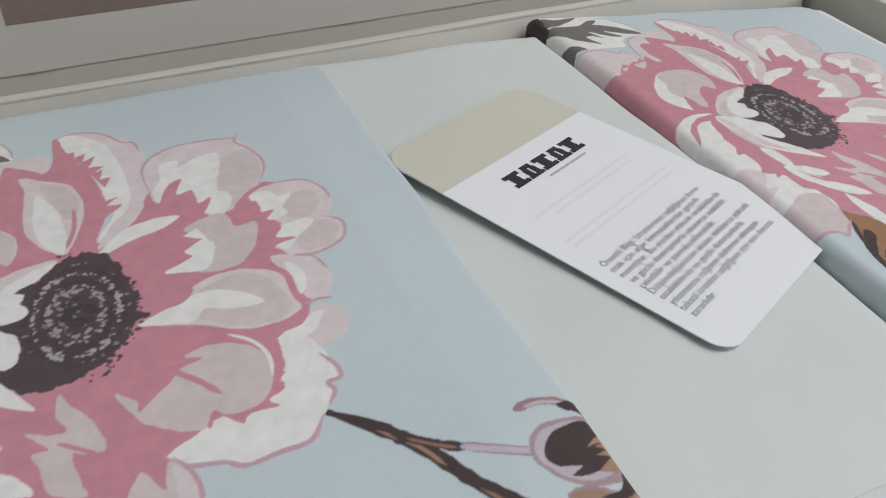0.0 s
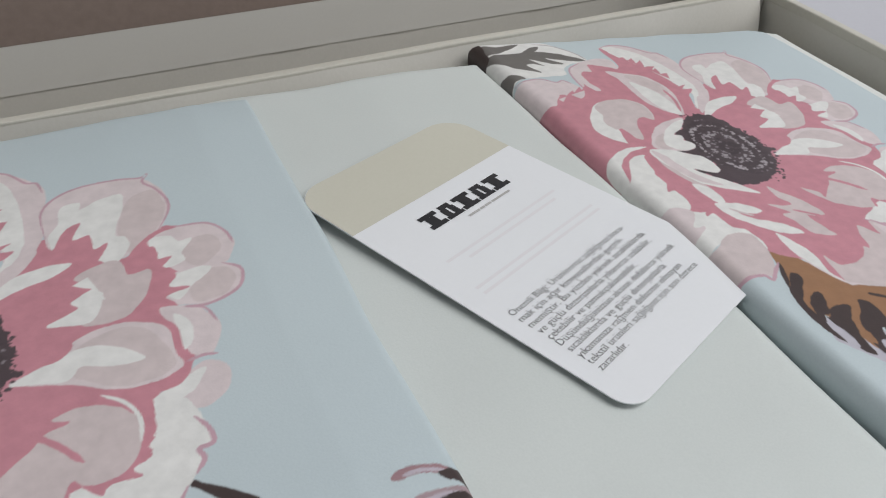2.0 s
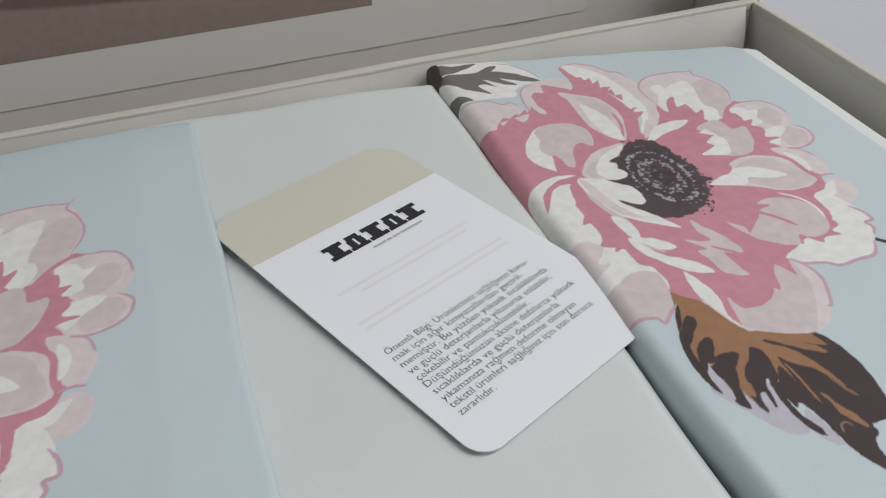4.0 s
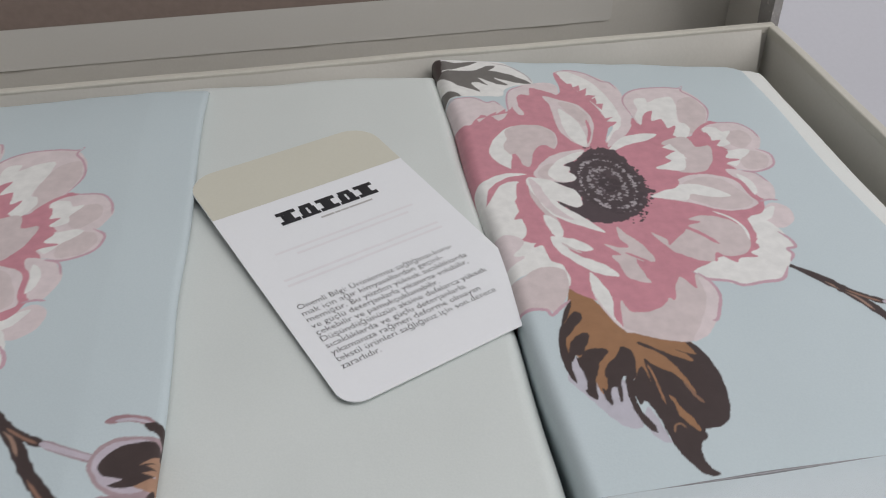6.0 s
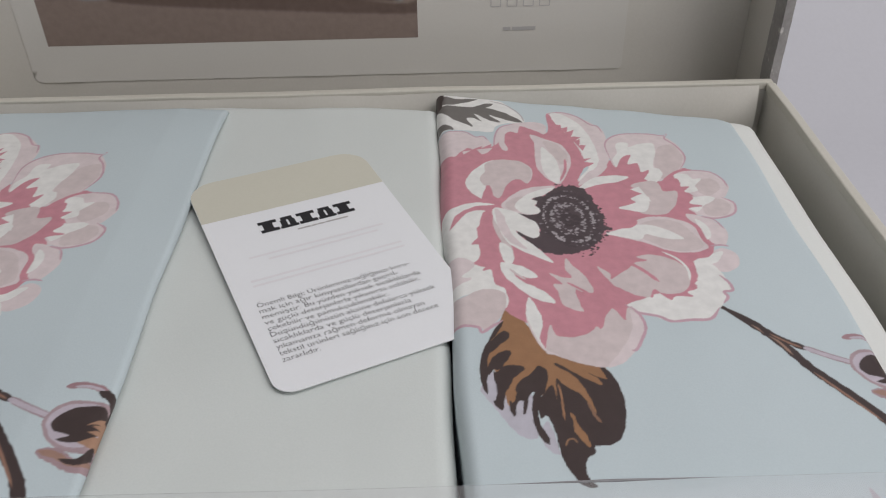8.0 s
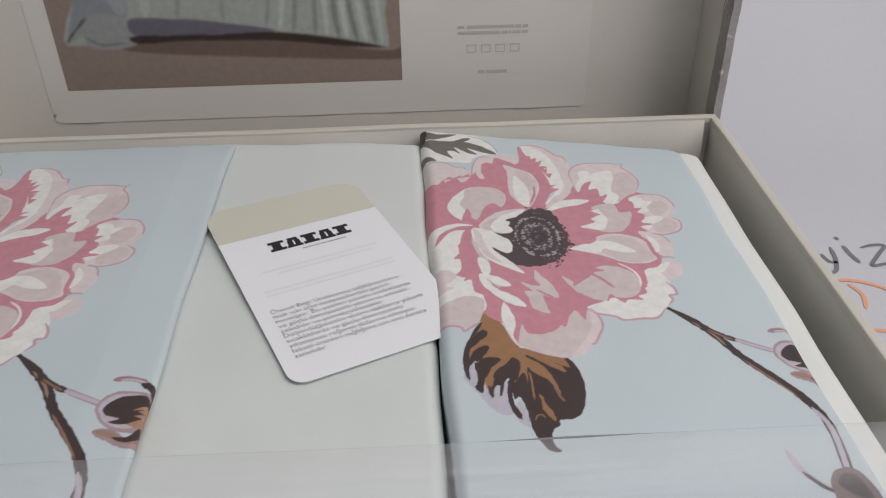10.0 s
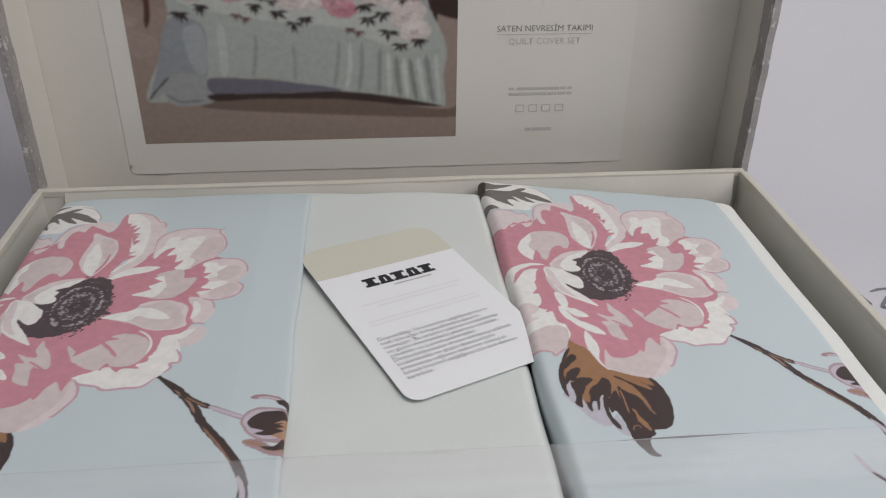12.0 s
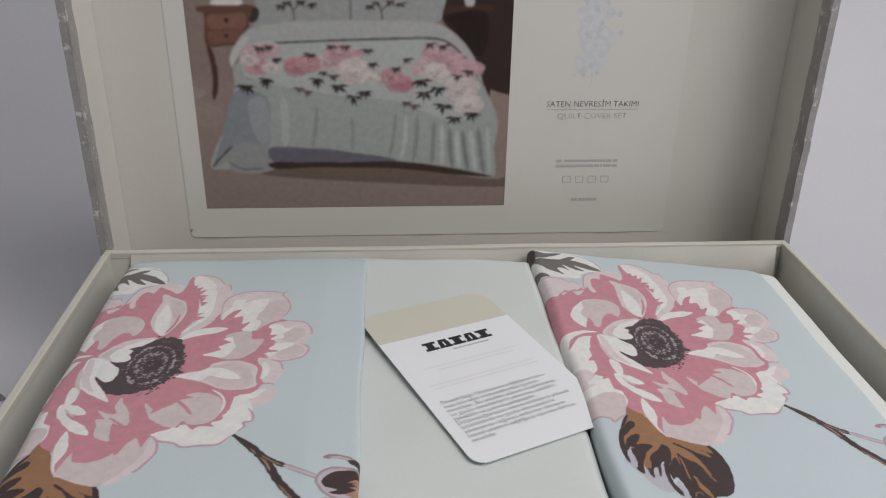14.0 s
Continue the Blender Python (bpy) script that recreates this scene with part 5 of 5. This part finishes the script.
def lid_sheet():
    x0, z0, x1, z1, y = -0.172, 0.067, 0.148, 0.372, LID - 0.0003
    ob = rounded(x0, z0, x1, z1, (0.004, 0.003, 0.003, 0.003))
    bmesh.ops.triangulate(ob, faces=ob.faces[:])
    for k in range(1, 32):
        bmesh.ops.bisect_plane(ob, geom=ob.verts[:] + ob.edges[:] + ob.faces[:], plane_co=(x0 + k * 0.01, 0, 0), plane_no=(1, 0, 0))
    for z in (z0 + 0.002, z0 + 0.004, z0 + 0.007, z0 + 0.011, z0 + 0.016):
        bmesh.ops.bisect_plane(ob, geom=ob.verts[:] + ob.edges[:] + ob.faces[:], plane_co=(0, z, 0), plane_no=(0, 1, 0))
    for v in ob.verts:
        x, z = v.co.x, v.co.y
        curl = max(0, 1 - (z - z0) / 0.014) ** 2 * (0.0001 + 0.0034 * max(0, noise.noise(Vector((x * 22, 4, 0))) - 0.1))
        v.co = (x, y - curl, z)
    thing = mesh("product_sheet", ob, SHEET, True)
    tagged(thing, "white printed product sheet with a bedroom picture, glued inside the lid", "printed sheet")
    d = Drawing(0, 0, 32, 20.5, 0.03)
    draw_sheet(d)
    colour, cover, motif = finished(d)
    m, n = cover.shape
    us, vs = (np.arange(n) + 0.5) * 0.06, (np.arange(m) + 0.5) * 0.06
    places = np.zeros((m, n, 3))
    places[..., 0], places[..., 1], places[..., 2] = us[None, :] / 100 + x0, y - 0.00007, vs[:, None] / 100 + z0
    near = motif
    for name, kind, label in (("bedroom_picture", 1, "printed picture of a made bed with flowered bedding"), ("printed_emblem", 2, "faint blue printed floral sprig")):
        keep = (near[:-1, :-1] == kind) & (near[1:, 1:] == kind) & (near[:-1, 1:] == kind) & (near[1:, :-1] == kind)
        p = grid_mesh(name, places, keep, colour, cover, PICTURE)
        p.parent = thing
        tagged(p, label)

    def upright(bm, x, z):
        for v in bm.verts:
            v.co = (v.co.x + x, y - 0.0002, v.co.y + z)
        return bm
    part("title", upright(fitted("SATEN NEVRESİM TAKIMI", 0.0595, 0.0054), 0.0615, 0.1557), GREYINK, thing, "dark grey printed title")
    part("title_rule", upright(dashes(0.0595, 0.0003, 1, 1), 0.0615, 0.1537), PALEINK, thing)
    part("subtitle", upright(fitted("QUILT COVER SET", 0.0450, 0.0054), 0.0690, 0.1478), PALEINK, thing, "pale grey printed subtitle")
    part("small_line", upright(dashes(0.0415, 0.0016, 6, 2), 0.0700, 0.1182), PALEINK, thing)
    part("small_line", upright(dashes(0.0415, 0.0016, 6, 5), 0.0700, 0.1147), PALEINK, thing)
    for k in range(4):
        bm = dashes(0.0055, 0.0004, 1, 1)
        dashes(0.0055, 0.0004, 1, 1, bm, 0, 0.0044)
        for u in (0, 0.0051):
            bm.faces.new([bm.verts.new((a, c, 0)) for a, c in ((u, 0.0004), (u + 0.0004, 0.0004), (u + 0.0004, 0.0044), (u, 0.0044))])
        part("care_symbol", upright(bm, 0.0755 + 0.0085 * k, 0.1035), PALEINK, thing)
    part("address_line", upright(dashes(0.0180, 0.0019, 2, 4), 0.0820, 0.0905), PALEINK, thing)
    return thing


lid_sheet()


# ---- clear film over the front ----
FILM_LINE = ((-0.2620, 0.1070), (-0.2700, 0.1080), (-0.2780, 0.1084), (-0.2845, 0.1082), (-0.2870, 0.1076), (-0.2960, 0.1056), (-0.3070, 0.1015), (-0.3160, 0.0930), (-DEEP - 0.0016, 0.0790), (-DEEP - 0.0014, 0.0500), (-DEEP - 0.0014, 0.0100))


def film_at(s, t):
    """The film springs up behind its free edge and bends down over the front wall."""
    x = -0.2135 + 0.427 * s
    k = t * (len(FILM_LINE) - 1)
    n = min(int(k), len(FILM_LINE) - 2)
    (y0, z0), (y1, z1) = FILM_LINE[n], FILM_LINE[n + 1]
    free = max(0, 1 - t / 0.7)
    y = y0 + (y1 - y0) * (k - n) + free * 0.0009 * noise.noise(Vector((x * 9, 0, 2)))
    return x, y, z0 + (z1 - z0) * (k - n) + free * (0.0008 * noise.noise(Vector((x * 7, t * 2.5, 8))) + 0.0006 * noise.noise(Vector((x * 3, t * 14, 3))) + 0.00015 * noise.noise(Vector((x * 12, t * 40, 6))))


bm = sheet(120, 60, film_at)
bmesh.ops.reverse_faces(bm, faces=bm.faces[:])
film = mesh("clear_film", bm, FILM, True)
film.visible_shadow = False
tagged(film, "clear glossy plastic film over the front of the bedding", "plastic film")
bm = bmesh.new()
rings = []
for n in range(201):
    x, y, z = film_at(n / 200, 0)
    r = 0.00003 + 0.00045 * max(0, 1 - abs(x - 0.082) / 0.026) + 0.0006 * max(0, noise.noise(Vector((x * 12, 7, 0))) - 0.25)
    rings.append([bm.verts.new((x, y + r * math.cos(a), z + r * math.sin(a))) for a in (0, 1.57, 3.14, 4.71)])
for a, c in zip(rings[:-1], rings[1:]):
    for q in range(4):
        bm.faces.new((a[q], a[(q + 1) % 4], c[(q + 1) % 4], c[q]))
part("film_edge", bm, FILM_EDGE, film, "grey cut edge of the film", True)


# ---- marks printed on the backdrop paper ----
def ribbon(points, width):
    """A flat stroke on the paper along a smooth line."""
    d = Drawing(0, 0, 1, 1, 0.5)
    c = d.smooth([v for p in points for v in p], False, 8)
    run = np.gradient(c, axis=0)
    run /= np.linalg.norm(run, axis=1)[:, None]
    s = np.linspace(0, 1, len(c))
    w = width / 2 * np.minimum(1, np.minimum(0.5 + 4 * s, 0.5 + 4 * (1 - s)))[:, None]
    side = np.stack([-run[:, 1], run[:, 0]], 1) * w
    bm = bmesh.new()
    a = [bm.verts.new((*p, TABLE + 0.0004)) for p in c + side]
    b2 = [bm.verts.new((*p, TABLE + 0.0004)) for p in c - side]
    for k in range(len(c) - 1):
        bm.faces.new((a[k], a[k + 1], b2[k + 1], b2[k]))
    return bm


logo = tagged(empty("printed_emblem", 0.315, -0.02, TABLE), "grey and orange brush-stroke emblem printed on the white paper", "emblem")
for name, mat, width, points in (("grey_stroke", GREYINK, 0.0030, ((0.315, 0.006), (0.3155, -0.004), (0.3175, -0.013))), ("grey_stroke", GREYINK, 0.0034, ((0.3135, 0.0145), (0.3160, 0.0150))),
                                 ("grey_stroke", GREYINK, 0.0026, ((0.325, 0.003), (0.334, 0.0055), (0.341, 0.004), (0.332, -0.006), (0.3235, -0.0165), (0.334, -0.015), (0.345, -0.015))),
                                 ("grey_stroke", GREYINK, 0.0028, ((0.306, 0.005), (0.304, -0.008), (0.299, -0.020), (0.293, -0.023))), ("grey_stroke", GREYINK, 0.0026, ((0.297, -0.002), (0.299, -0.010), (0.304, -0.012))),
                                 ("orange_stroke", ORANGE, 0.0029, ((0.292, -0.030), (0.305, -0.031), (0.319, -0.039), (0.327, -0.053))), ("orange_stroke", ORANGE, 0.0025, ((0.300, -0.034), (0.304, -0.045), (0.300, -0.058))),
                                 ("orange_stroke", ORANGE, 0.0028, ((0.294, -0.077), (0.303, -0.079), (0.312, -0.087)))):
    p = part(name, ribbon(points, width), mat, logo)
    p.matrix_parent_inverse = Matrix.Translation((0.315, -0.02, TABLE)).inverted()
logo = tagged(empty("printed_emblem", -0.293, -0.015, TABLE), "dark grey stroke of an emblem printed on white paper", "emblem")
p = part("grey_stroke", ribbon(((-0.303, -0.002), (-0.293, -0.009), (-0.288, -0.014)), 0.004), GREYINK, logo)
p.matrix_parent_inverse = Matrix.Translation((-0.293, -0.015, TABLE)).inverted()
